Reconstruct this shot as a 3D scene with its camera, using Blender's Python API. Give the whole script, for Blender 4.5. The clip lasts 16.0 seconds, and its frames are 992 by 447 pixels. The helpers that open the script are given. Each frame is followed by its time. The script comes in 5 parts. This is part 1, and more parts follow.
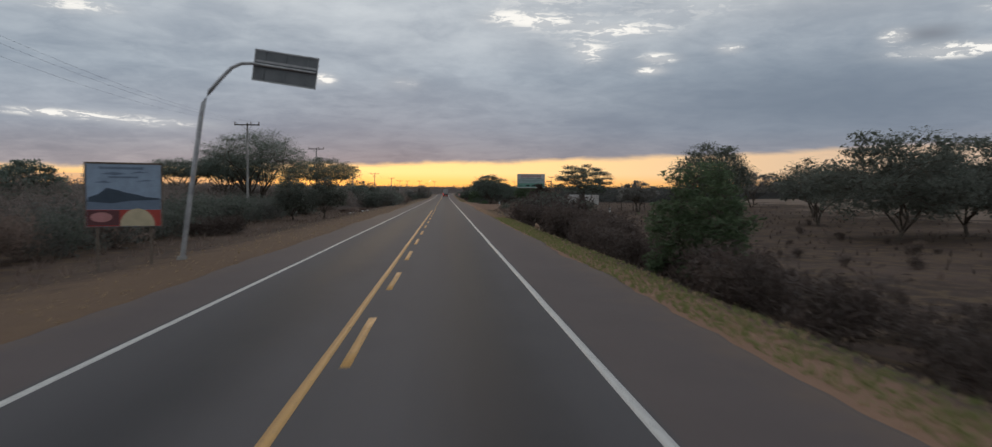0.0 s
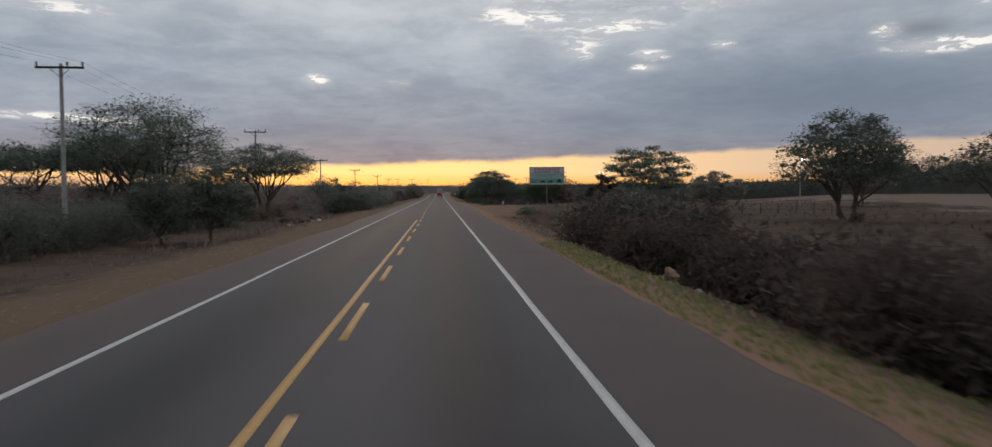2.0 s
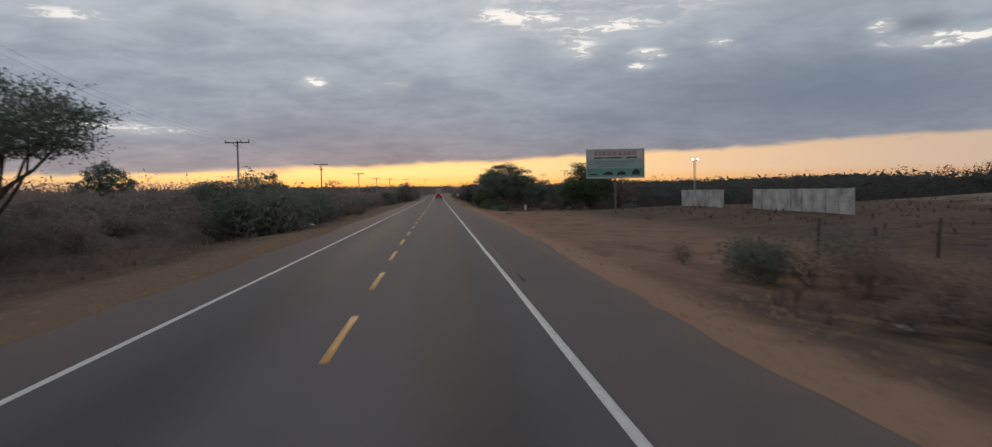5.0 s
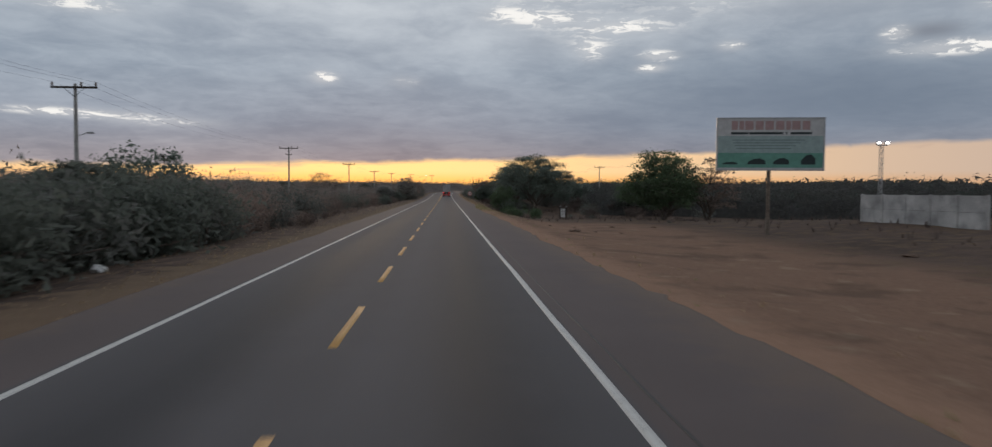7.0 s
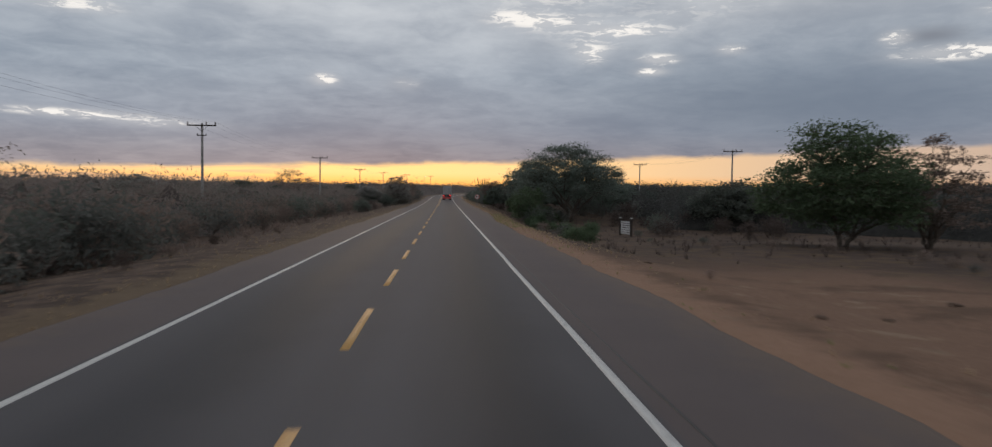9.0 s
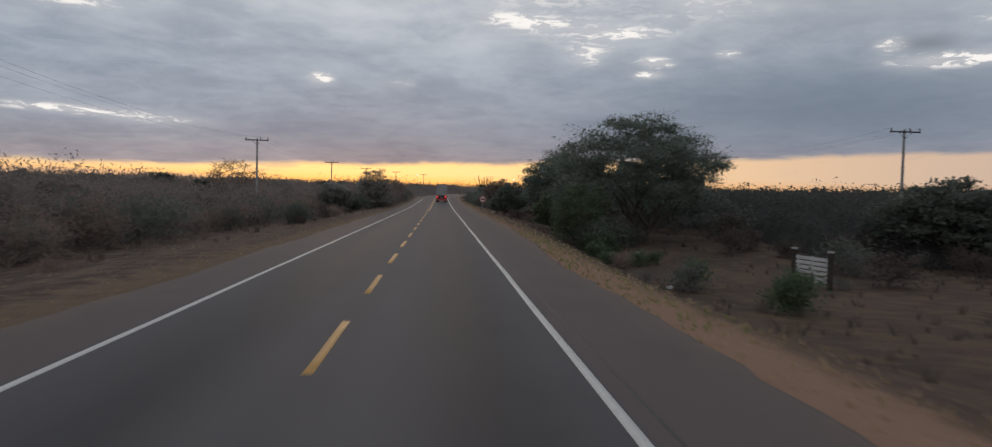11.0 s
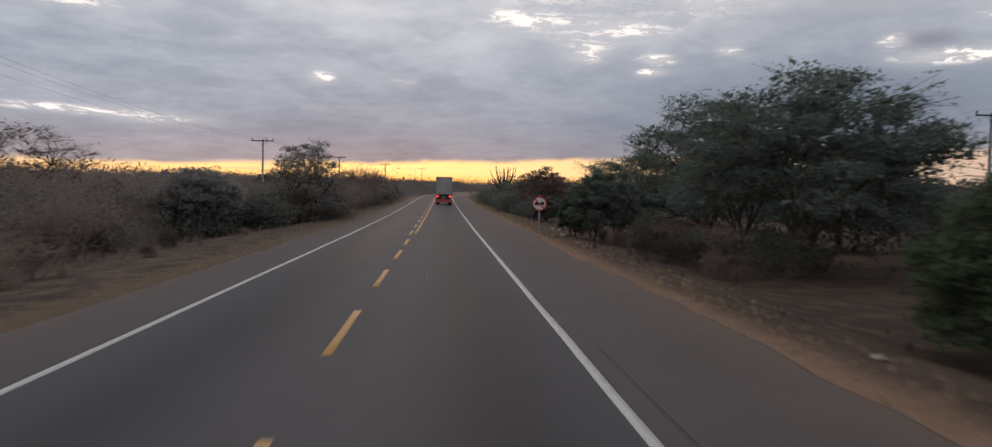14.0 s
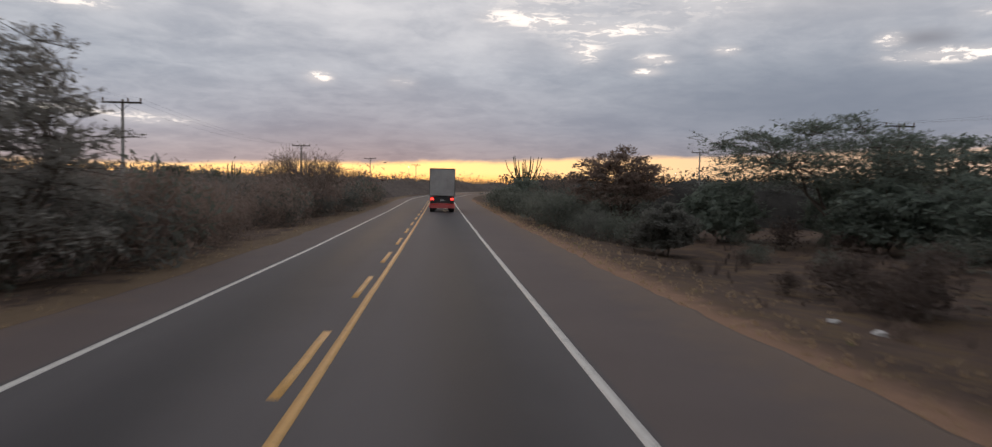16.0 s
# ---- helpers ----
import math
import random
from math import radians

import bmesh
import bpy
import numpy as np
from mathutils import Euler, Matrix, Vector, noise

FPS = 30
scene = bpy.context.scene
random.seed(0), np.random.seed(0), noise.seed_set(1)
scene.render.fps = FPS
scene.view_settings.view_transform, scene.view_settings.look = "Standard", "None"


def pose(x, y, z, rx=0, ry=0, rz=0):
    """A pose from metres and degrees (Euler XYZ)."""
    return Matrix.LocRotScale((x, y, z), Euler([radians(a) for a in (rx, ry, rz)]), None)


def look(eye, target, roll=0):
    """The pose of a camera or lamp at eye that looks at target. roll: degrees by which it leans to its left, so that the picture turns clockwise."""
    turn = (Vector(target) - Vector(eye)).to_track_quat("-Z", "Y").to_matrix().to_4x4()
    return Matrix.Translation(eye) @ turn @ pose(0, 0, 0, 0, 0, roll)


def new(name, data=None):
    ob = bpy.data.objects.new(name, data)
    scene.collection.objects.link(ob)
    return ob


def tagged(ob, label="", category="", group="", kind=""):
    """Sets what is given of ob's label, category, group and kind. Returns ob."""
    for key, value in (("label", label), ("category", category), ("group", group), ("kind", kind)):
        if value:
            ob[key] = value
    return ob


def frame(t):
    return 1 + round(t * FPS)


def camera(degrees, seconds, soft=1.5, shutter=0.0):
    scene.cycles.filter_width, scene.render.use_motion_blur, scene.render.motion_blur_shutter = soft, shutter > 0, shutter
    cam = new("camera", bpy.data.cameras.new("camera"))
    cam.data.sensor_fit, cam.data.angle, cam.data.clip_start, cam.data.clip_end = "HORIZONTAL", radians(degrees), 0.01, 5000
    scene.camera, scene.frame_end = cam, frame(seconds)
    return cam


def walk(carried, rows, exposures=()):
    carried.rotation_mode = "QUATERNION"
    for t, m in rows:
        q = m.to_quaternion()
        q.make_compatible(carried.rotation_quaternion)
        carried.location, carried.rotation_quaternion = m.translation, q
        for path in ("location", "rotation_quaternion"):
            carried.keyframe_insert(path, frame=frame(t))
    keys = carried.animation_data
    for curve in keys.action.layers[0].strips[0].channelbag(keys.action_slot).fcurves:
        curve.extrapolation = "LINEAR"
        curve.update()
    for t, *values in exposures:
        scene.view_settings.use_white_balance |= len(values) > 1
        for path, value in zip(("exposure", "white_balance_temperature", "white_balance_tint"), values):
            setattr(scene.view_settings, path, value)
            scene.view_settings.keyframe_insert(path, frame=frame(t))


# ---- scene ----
# ---------------------------------------------------------------- camera
cam = camera(68.6, 16.0, soft=1.3, shutter=0.35)
EYE = 2.5
# seconds, across, along, pitch, roll, yaw
PATH = [
    (0, 1.342, 0.000, -2.352, -0.519, -4.023),
    (0.5, 1.46, 9.962, -2.345, 0.0, -4.14),
    (1, 1.553, 19.919, -2.503, -0.056, -4.295),
    (1.5, 1.551, 29.879, -2.434, -0.003, -4.346),
    (2, 1.586, 39.816, -2.467, 0.144, -4.452),
    (2.5, 1.590, 49.759, -2.493, 0.540, -4.412),
    (3, 1.669, 59.725, -2.365, 0.894, -4.322),
    (3.5, 1.663, 69.701, -2.273, 0.904, -4.313),
    (4, 1.711, 79.675, -2.386, 0.839, -4.310),
    (4.2, 1.718, 83.670, -2.425, 1.126, -4.408),
    (6.3, 1.495, 126.453, -2.405, -0.441, -4.162),
    (6.5, 1.495, 130.589, -2.417, -0.647, -4.012),
    (7, 1.507, 140.947, -2.532, -0.407, -3.935),
    (7.5, 1.413, 151.361, -2.519, -0.165, -3.891),
    (8, 1.288, 161.800, -2.475, -0.568, -3.935),
    (8.5, 1.274, 172.241, -2.390, -0.863, -3.920),
    (9, 1.299, 182.681, -2.320, -0.704, -3.952),
    (9.2, 1.302, 186.858, -2.383, -0.724, -4.006),
    (11.3, 1.488, 230.728, -2.204, -1.472, -4.355),
    (11.5, 1.484, 234.901, -2.372, -0.999, -4.289),
    (12, 1.514, 245.332, -2.364, -0.625, -4.263),
    (12.5, 1.436, 255.763, -2.406, -0.765, -4.297),
    (13, 1.391, 266.196, -2.355, -0.554, -4.341),
    (13.5, 1.335, 276.618, -2.408, -1.590, -4.369),
    (14, 1.423, 287.023, -2.381, -1.218, -4.211),
    (14.5, 1.516, 297.408, -2.370, -0.633, -4.169),
    (15, 1.474, 307.764, -2.350, -0.814, -4.238),
    (15.5, 1.450, 318.160, -2.409, -1.419, -4.275),
    (16, 1.461, 328.660, -2.380, -1.061, -4.383),
]
# seconds, stops, kelvin, tint
LIGHTNESS = [(0.0, 0.05, 6450, 9), (1.0, 0.08, 6600, 12), (2.5, 0.04, 6450, 10), (3.4, 0.10, 6500, 13), (4.0, 0.03, 6600, 12), (7.0, 0.0, 6350, 10), (9.0, 0.0, 6480, 11), (11.5, 0.03, 6480, 12),
             (12.5, 0.14, 6600, 14), (13.5, 0.20, 6700, 16), (14.6, 0.18, 6700, 15), (16.0, 0.27, 6900, 16)]
walk(cam, [(t, pose(x, y, EYE, 90 + p, r, w)) for t, x, y, p, r, w in PATH], LIGHTNESS)

# ---------------------------------------------------------------- world and sun
world = bpy.data.worlds.new("dusk_sky")
scene.world = world
world.use_nodes = True
WN, WL = world.node_tree.nodes, world.node_tree.links
WN.clear()


class Net:
    """Short hand for wiring shader nodes."""

    def __init__(self, tree):
        self.n, self.l = tree.nodes, tree.links

    def put(self, sock, v):
        if isinstance(v, bpy.types.NodeSocket):
            self.l.new(v, sock)
        else:
            sock.default_value = v

    def m(self, op, a, b=0.0, c=0.0):
        k = self.n.new("ShaderNodeMath")
        k.operation = op
        for i, v in enumerate((a, b, c)):
            self.put(k.inputs[i], v)
        return k.outputs[0]

    def mix(self, f, a, b, kind="MIX"):
        k = self.n.new("ShaderNodeMix")
        k.data_type, k.blend_type = "RGBA", kind
        self.put(k.inputs[0], f)
        for i, v in ((6, a), (7, b)):
            self.put(k.inputs[i], (*v, 1.0) if isinstance(v, tuple) and len(v) == 3 else v)
        return k.outputs[2]

    def step(self, v, lo, hi, a=0.0, b=1.0):
        k = self.n.new("ShaderNodeMapRange")
        k.interpolation_type = "SMOOTHSTEP"
        for i, w in enumerate((v, lo, hi, a, b)):
            self.put(k.inputs[i], w)
        return k.outputs[0]

    def xyz(self, x, y, z):
        k = self.n.new("ShaderNodeCombineXYZ")
        for i, v in enumerate((x, y, z)):
            self.put(k.inputs[i], v)
        return k.outputs[0]

    def noise(self, vec, scale, detail=4.0, rough=0.55, dist=0.0):
        k = self.n.new("ShaderNodeTexNoise")
        if vec is not None:
            self.put(k.inputs["Vector"], vec)
        self.put(k.inputs["Scale"], scale)
        self.put(k.inputs["Detail"], detail)
        self.put(k.inputs["Roughness"], rough)
        self.put(k.inputs["Distortion"], dist)
        return k.outputs[0]

    def ramp(self, f, stops):
        k = self.n.new("ShaderNodeValToRGB")
        while len(k.color_ramp.elements) < len(stops):
            k.color_ramp.elements.new(0.5)
        for e, (p, c) in zip(k.color_ramp.elements, stops):
            e.position, e.color = p, (*c, 1.0)
        self.put(k.inputs[0], f)
        return k.outputs[0]


def build_sky():
    w = Net(world.node_tree)
    co = WN.new("ShaderNodeTexCoord")
    sp = WN.new("ShaderNodeSeparateXYZ")
    WL.new(co.outputs["Generated"], sp.inputs[0])
    az = w.m("MULTIPLY", w.m("ARCTAN2", sp.outputs[0], sp.outputs[1]), 57.2958)
    el = w.m("MULTIPLY", w.m("ARCSINE", sp.outputs[2]), 57.2958)
    flat = w.xyz(w.m("MULTIPLY", az, 0.1), w.m("MULTIPLY", el, 0.33), 0.0)
    big = w.noise(flat, 0.42, 3.0, 0.5, 0.3)
    fine = w.noise(flat, 2.1, 7.0, 0.6, 0.35)
    tuft = w.noise(w.xyz(w.m("MULTIPLY", az, 0.46), w.m("MULTIPLY", el, 1.9), 3.7), 1.25, 9.0, 0.66, 0.5)
    # the same deck seen as a layer overhead, so that its lumps flatten towards the horizon
    up = w.m("ADD", w.m("MAXIMUM", sp.outputs[2], 0.0), 0.13)
    layer = w.xyz(w.m("DIVIDE", sp.outputs[0], up), w.m("DIVIDE", sp.outputs[1], up), 0.0)
    lumps = w.m("MULTIPLY_ADD", w.noise(layer, 1.5, 6.0, 0.60, 0.6), 0.55, w.m("MULTIPLY", w.noise(layer, 4.6, 6.0, 0.64, 0.5), 0.45))
    # cloud deck: purple-grey low down, blue-grey, then paler above
    deck = w.ramp(w.m("DIVIDE", el, 90.0), [
        (0.0, (0.36, 0.30, 0.30)), (0.030, (0.29, 0.275, 0.305)), (0.055, (0.28, 0.31, 0.37)), (0.10, (0.34, 0.385, 0.445)),
        (0.15, (0.45, 0.485, 0.53)), (0.22, (0.47, 0.50, 0.54)), (0.45, (0.40, 0.425, 0.465)), (1.0, (0.42, 0.445, 0.49))])
    tone = w.m("ADD", w.m("MULTIPLY", w.step(big, 0.30, 0.70), 0.40), w.m("ADD", w.m("MULTIPLY", w.step(fine, 0.30, 0.70), 0.22), w.m("MULTIPLY", w.step(lumps, 0.36, 0.64), 0.38)))
    deck = w.mix(1.0, deck, w.mix(tone, (0.68, 0.72, 0.77), (1.32, 1.30, 1.25)), "MULTIPLY")

    def spot(a, e, wa, we):
        da = w.m("DIVIDE", w.m("SUBTRACT", az, a), wa)
        de = w.m("DIVIDE", w.m("SUBTRACT", el, e), we)
        return w.m("EXPONENT", w.m("MULTIPLY", w.m("ADD", w.m("MULTIPLY", da, da), w.m("MULTIPLY", de, de)), -1.0))

    # heavier slate-blue bank, then thin places where the light comes through: azimuth, elevation, half widths, amount
    deck = w.mix(w.m("MULTIPLY", spot(29.0, 6.8, 17.0, 3.4), 0.84), deck, (0.155, 0.195, 0.255))
    deck = w.mix(w.m("MULTIPLY", spot(30.0, 15.0, 9.0, 2.6), 0.45), deck, (0.24, 0.26, 0.30))
    deck = w.mix(w.m("MULTIPLY", spot(-2.0, 4.6, 16.0, 1.0), 0.30), deck, (0.22, 0.235, 0.285))
    deck = w.mix(w.m("MULTIPLY", spot(34.6, 10.9, 1.9, 0.55), 0.75), deck, (0.20, 0.215, 0.25))
    thin = 0.0
    for a, e, wa, we, k in ((-9.3, 8.5, 0.9, 0.42, 1.25), (-3.2, 8.4, 1.3, 0.5, 0.4), (7.3, 13.2, 3.2, 0.55, 0.75), (13.6, 12.5, 2.8, 0.40, 0.75), (11.2, 10.9, 1.2, 0.8, 0.8), (16.4, 10.3, 1.3, 0.36, 1.25), (15.9, 9.4, 1.1, 0.30, 1.25),
                            (21.6, 10.8, 1.0, 0.36, 0.9), (36.2, 9.7, 3.6, 0.5, 1.25), (32.4, 10.9, 0.9, 0.5, 1.0), (39.0, 12.2, 2.0, 0.4, 0.6), (-26.5, 5.15, 4.4, 0.30, 1.0), (-20.5, 4.8, 4.0, 0.35, 0.6),
                            (-26.0, 12.3, 2.8, 0.5, 0.85), (4.8, 13.6, 2.0, 0.5, 0.7), (12.0, 12.3, 7.5, 1.7, 0.34), (7.5, 15.0, 5.0, 0.9, 0.5), (20.0, 14.5, 6.0, 1.6, 0.4), (-14.0, 14.5, 5.0, 1.2, 0.22)):
        thin = w.m("ADD", w.m("MULTIPLY", spot(a, e, wa, we), k), thin)
    holes = w.m("MULTIPLY", thin, w.step(tuft, 0.44, 0.58))
    deck = w.mix(w.m("MULTIPLY", w.m("MINIMUM", thin, 1.0), 0.5), deck, (0.66, 0.65, 0.64))
    deck = w.mix(w.step(holes, 0.12, 0.95), deck, (0.93, 0.90, 0.85))
    # clear strip over the horizon
    edge = w.m("ADD", w.m("MAXIMUM", w.m("MULTIPLY_ADD", az, 0.032, 2.42), 1.72), w.m("MULTIPLY", w.m("SUBTRACT", fine, 0.5), 0.9))
    edge = w.m("MINIMUM", edge, 4.2)
    low = w.step(w.m("SUBTRACT", edge, el), -0.22, 0.28)
    near_sun = w.m("EXPONENT", w.m("MULTIPLY", w.m("POWER", w.m("DIVIDE", w.m("ADD", az, 10.0), 29.0), 2.0), -1.0))
    wide = w.m("EXPONENT", w.m("MULTIPLY", w.m("POWER", w.m("DIVIDE", az, 64.0), 2.0), -1.0))
    strip = w.mix(near_sun, (0.72, 0.52, 0.375), (1.38, 0.85, 0.31))
    strip = w.mix(w.step(el, 1.7, 0.7), strip, w.mix(1.0, strip, (1.04, 0.80, 0.50), "MULTIPLY"))
    strip = w.mix(w.m("MULTIPLY", w.step(fine, 0.58, 0.74), 0.30), strip, (0.50, 0.33, 0.25))
    strip = w.mix(w.m("SUBTRACT", 1.0, wide), strip, (0.30, 0.27, 0.29))
    # bars of cloud across the strip towards the left
    bars = w.m("MULTIPLY", w.step(az, -10.0, -17.0), w.step(w.noise(w.xyz(w.m("MULTIPLY", az, 0.05), w.m("MULTIPLY", el, 0.9), 9.0), 1.6, 4.0), 0.47, 0.56))
    low = w.m("MULTIPLY", low, w.m("SUBTRACT", 1.0, w.m("MULTIPLY", bars, 0.40)))
    col = w.mix(low, deck, strip)
    col = w.mix(w.step(el, 0.0, -1.5), col, (0.10, 0.08, 0.07))
    air = WN.new("ShaderNodeTexSky")
    air.sky_type, air.sun_disc, air.sun_elevation, air.sun_rotation = "NISHITA", False, radians(1.0), radians(-5.0)
    clouds = WN.new("ShaderNodeBackground")
    WL.new(col, clouds.inputs[0])
    clouds.inputs[1].default_value = 1.0
    clear = WN.new("ShaderNodeBackground")
    WL.new(air.outputs[0], clear.inputs[0])
    clear.inputs[1].default_value = 0.003
    both = WN.new("ShaderNodeAddShader")
    WL.new(clouds.outputs[0], both.inputs[0])
    WL.new(clear.outputs[0], both.inputs[1])
    out = WN.new("ShaderNodeOutputWorld")
    WL.new(both.outputs[0], out.inputs[0])


build_sky()
sun = new("sun", bpy.data.lights.new("sun", "SUN"))
sun.data.energy, sun.data.angle, sun.data.color = 0.35, radians(14), (1.0, 0.70, 0.42)
sun.matrix_world = look((-9, 100, 4), (0, 0, 0))

# ---------------------------------------------------------------- materials


def shader(name, rough=0.9, metal=0.0, spec=0.3):
    mat = bpy.data.materials.new(name)
    mat.use_nodes = True
    b = mat.node_tree.nodes["Principled BSDF"]
    b.inputs["Roughness"].default_value, b.inputs["Metallic"].default_value = rough, metal
    b.inputs["Specular IOR Level"].default_value = spec
    return mat, Net(mat.node_tree), b


def place_of(w):
    k = w.n.new("ShaderNodeNewGeometry")
    return k


def bump(w, b, height, strength, dist):
    k = w.n.new("ShaderNodeBump")
    k.inputs["Strength"].default_value, k.inputs["Distance"].default_value = strength, dist
    w.put(k.inputs["Height"], height)
    w.l.new(k.outputs[0], b.inputs["Normal"])


def mottled(name, a, c, scale=3.0, rough=0.85, metal=0.0, spec=0.3, fine=40.0, relief=0.2, dist=0.01):
    """Two-scale mottled surface between the colours a and c."""
    mat, w, b = shader(name, rough, metal, spec)
    p = place_of(w).outputs["Position"]
    f = w.m("MULTIPLY_ADD", w.noise(p, scale, 5.0), 0.65, w.m("MULTIPLY", w.noise(p, fine, 3.0), 0.35))
    w.put(b.inputs["Base Color"], w.mix(w.step(f, 0.32, 0.68), a, c))
    w.put(b.inputs["Roughness"], w.m("MULTIPLY_ADD", f, 0.25, rough - 0.13))
    bump(w, b, w.noise(p, fine, 4.0), relief, dist)
    return mat


def leafy(name, a, c, rough=0.75):
    """Foliage: colour varies leaf by leaf and plant by plant; as much light passes through a leaf as it throws back."""
    mat, w, b = shader(name, rough, 0.0, 0.12)
    g = place_of(w)
    k = w.n.new("ShaderNodeObjectInfo")
    f = w.m("MULTIPLY_ADD", g.outputs["Random Per Island"], 0.6, w.m("MULTIPLY", k.outputs["Random"], 0.4))
    col = w.mix(f, a, c)
    w.put(b.inputs["Base Color"], col)
    t = w.n.new("ShaderNodeBsdfTranslucent")
    w.put(t.inputs[0], col)
    x = w.n.new("ShaderNodeAddShader")
    w.l.new(b.outputs[0], x.inputs[0])
    w.l.new(t.outputs[0], x.inputs[1])
    o = w.n["Material Output"]
    w.l.new(x.outputs[0], o.inputs[0])
    return mat


def scrubby(name, a, c, green):
    """Fine thicket sprays: dry twigs with patches that are still green."""
    mat = leafy(name, a, c)
    w = Net(mat.node_tree)
    b = w.n["Principled BSDF"]
    dry = b.inputs["Base Color"].links[0].from_socket
    patch = w.noise(place_of(w).outputs["Position"], 0.16, 3.0)
    col = w.mix(w.step(patch, 0.50, 0.66), dry, green)
    w.put(b.inputs["Base Color"], col)
    for k in w.n:
        if k.type == "BSDF_TRANSLUCENT":
            w.put(k.inputs[0], col)
    return mat


def glowing(name, colour, strength):
    mat, w, b = shader(name, 0.4)
    b.inputs["Base Color"].default_value = (*colour, 1)
    b.inputs["Emission Color"].default_value = (*colour, 1)
    b.inputs["Emission Strength"].default_value = strength
    return mat


def asphalt():
    mat, w, b = shader("asphalt", 0.78, 0.0, 0.18)
    p = place_of(w).outputs["Position"]
    sp = w.n.new("ShaderNodeSeparateXYZ")
    w.l.new(p, sp.inputs[0])
    x = sp.outputs[0]
    long_ = w.xyz(w.m("MULTIPLY", x, 1.0), w.m("MULTIPLY", sp.outputs[1], 0.06), 0.0)
    streak = w.noise(long_, 1.4, 5.0, 0.6)
    blot = w.noise(p, 0.35, 5.0, 0.6)
    grain = w.noise(p, 60.0, 3.0, 0.7)
    lane = w.m("MULTIPLY_ADD", w.m("SUBTRACT", streak, 0.5), 0.35, w.m("MULTIPLY_ADD", w.m("SUBTRACT", blot, 0.5), 0.35, 0.5))
    # oily strip along the middle of each lane
    for c, wd, k in ((2.15, 0.80, 0.50), (-2.1, 0.85, 0.42), (0.55, 0.75, -0.26), (3.25, 0.35, -0.06), (-0.8, 0.5, -0.18), (-3.4, 0.35, -0.08)):
        d = w.m("DIVIDE", w.m("SUBTRACT", w.m("ADD", x, w.m("MULTIPLY", w.m("SUBTRACT", blot, 0.5), 0.5)), c), wd)
        lane = w.m("SUBTRACT", lane, w.m("MULTIPLY", w.m("EXPONENT", w.m("MULTIPLY", w.m("MULTIPLY", d, d), -1.0)), k))
    lane = w.m("ADD", lane, w.m("MULTIPLY", w.m("SUBTRACT", grain, 0.5), 0.45))
    col = w.mix(lane, (0.047, 0.0440, 0.0465), (0.130, 0.120, 0.1225))
    side = w.mix(w.m("ADD", w.m("MULTIPLY", blot, 0.7), w.m("MULTIPLY", grain, 0.3)), (0.080, 0.0635, 0.060), (0.146, 0.116, 0.110))
    out = w.m("ADD", w.step(w.m("ADD", x, w.m("MULTIPLY", w.m("SUBTRACT", blot, 0.5), 0.1)), 3.68, 3.80),
              w.step(x, -3.88, -4.0))
    col = w.mix(out, col, side)
    # earth blown and trodden on to the shoulders
    drift = w.m("MULTIPLY", w.m("SUBTRACT", w.noise(p, 1.1, 6.0, 0.66), 0.5), 3.0)
    dust = w.m("ADD", w.step(w.m("ADD", x, drift), 5.0, 7.0), w.step(w.m("ADD", x, drift), -4.9, -6.6))
    col = w.mix(w.m("MULTIPLY", dust, 0.72), col, w.mix(grain, (0.118, 0.082, 0.062), (0.205, 0.146, 0.108)))
    w.put(b.inputs["Base Color"], col)
    w.put(b.inputs["Roughness"], w.m("MULTIPLY_ADD", lane, 0.18, 0.66))
    bump(w, b, w.noise(p, 90.0, 3.0, 0.8), 0.5, 0.006)
    return mat


def paint(name, clean, worn):
    mat, w, b = shader(name, 0.6, 0.0, 0.4)
    p = place_of(w).outputs["Position"]
    f = w.m("MULTIPLY_ADD", w.noise(p, 9.0, 5.0, 0.7), 0.6, w.m("MULTIPLY", w.noise(p, 70.0, 2.0), 0.4))
    w.put(b.inputs["Base Color"], w.mix(w.step(f, 0.34, 0.50), worn, clean))
    bump(w, b, w.noise(p, 90.0, 3.0), 0.4, 0.004)
    return mat


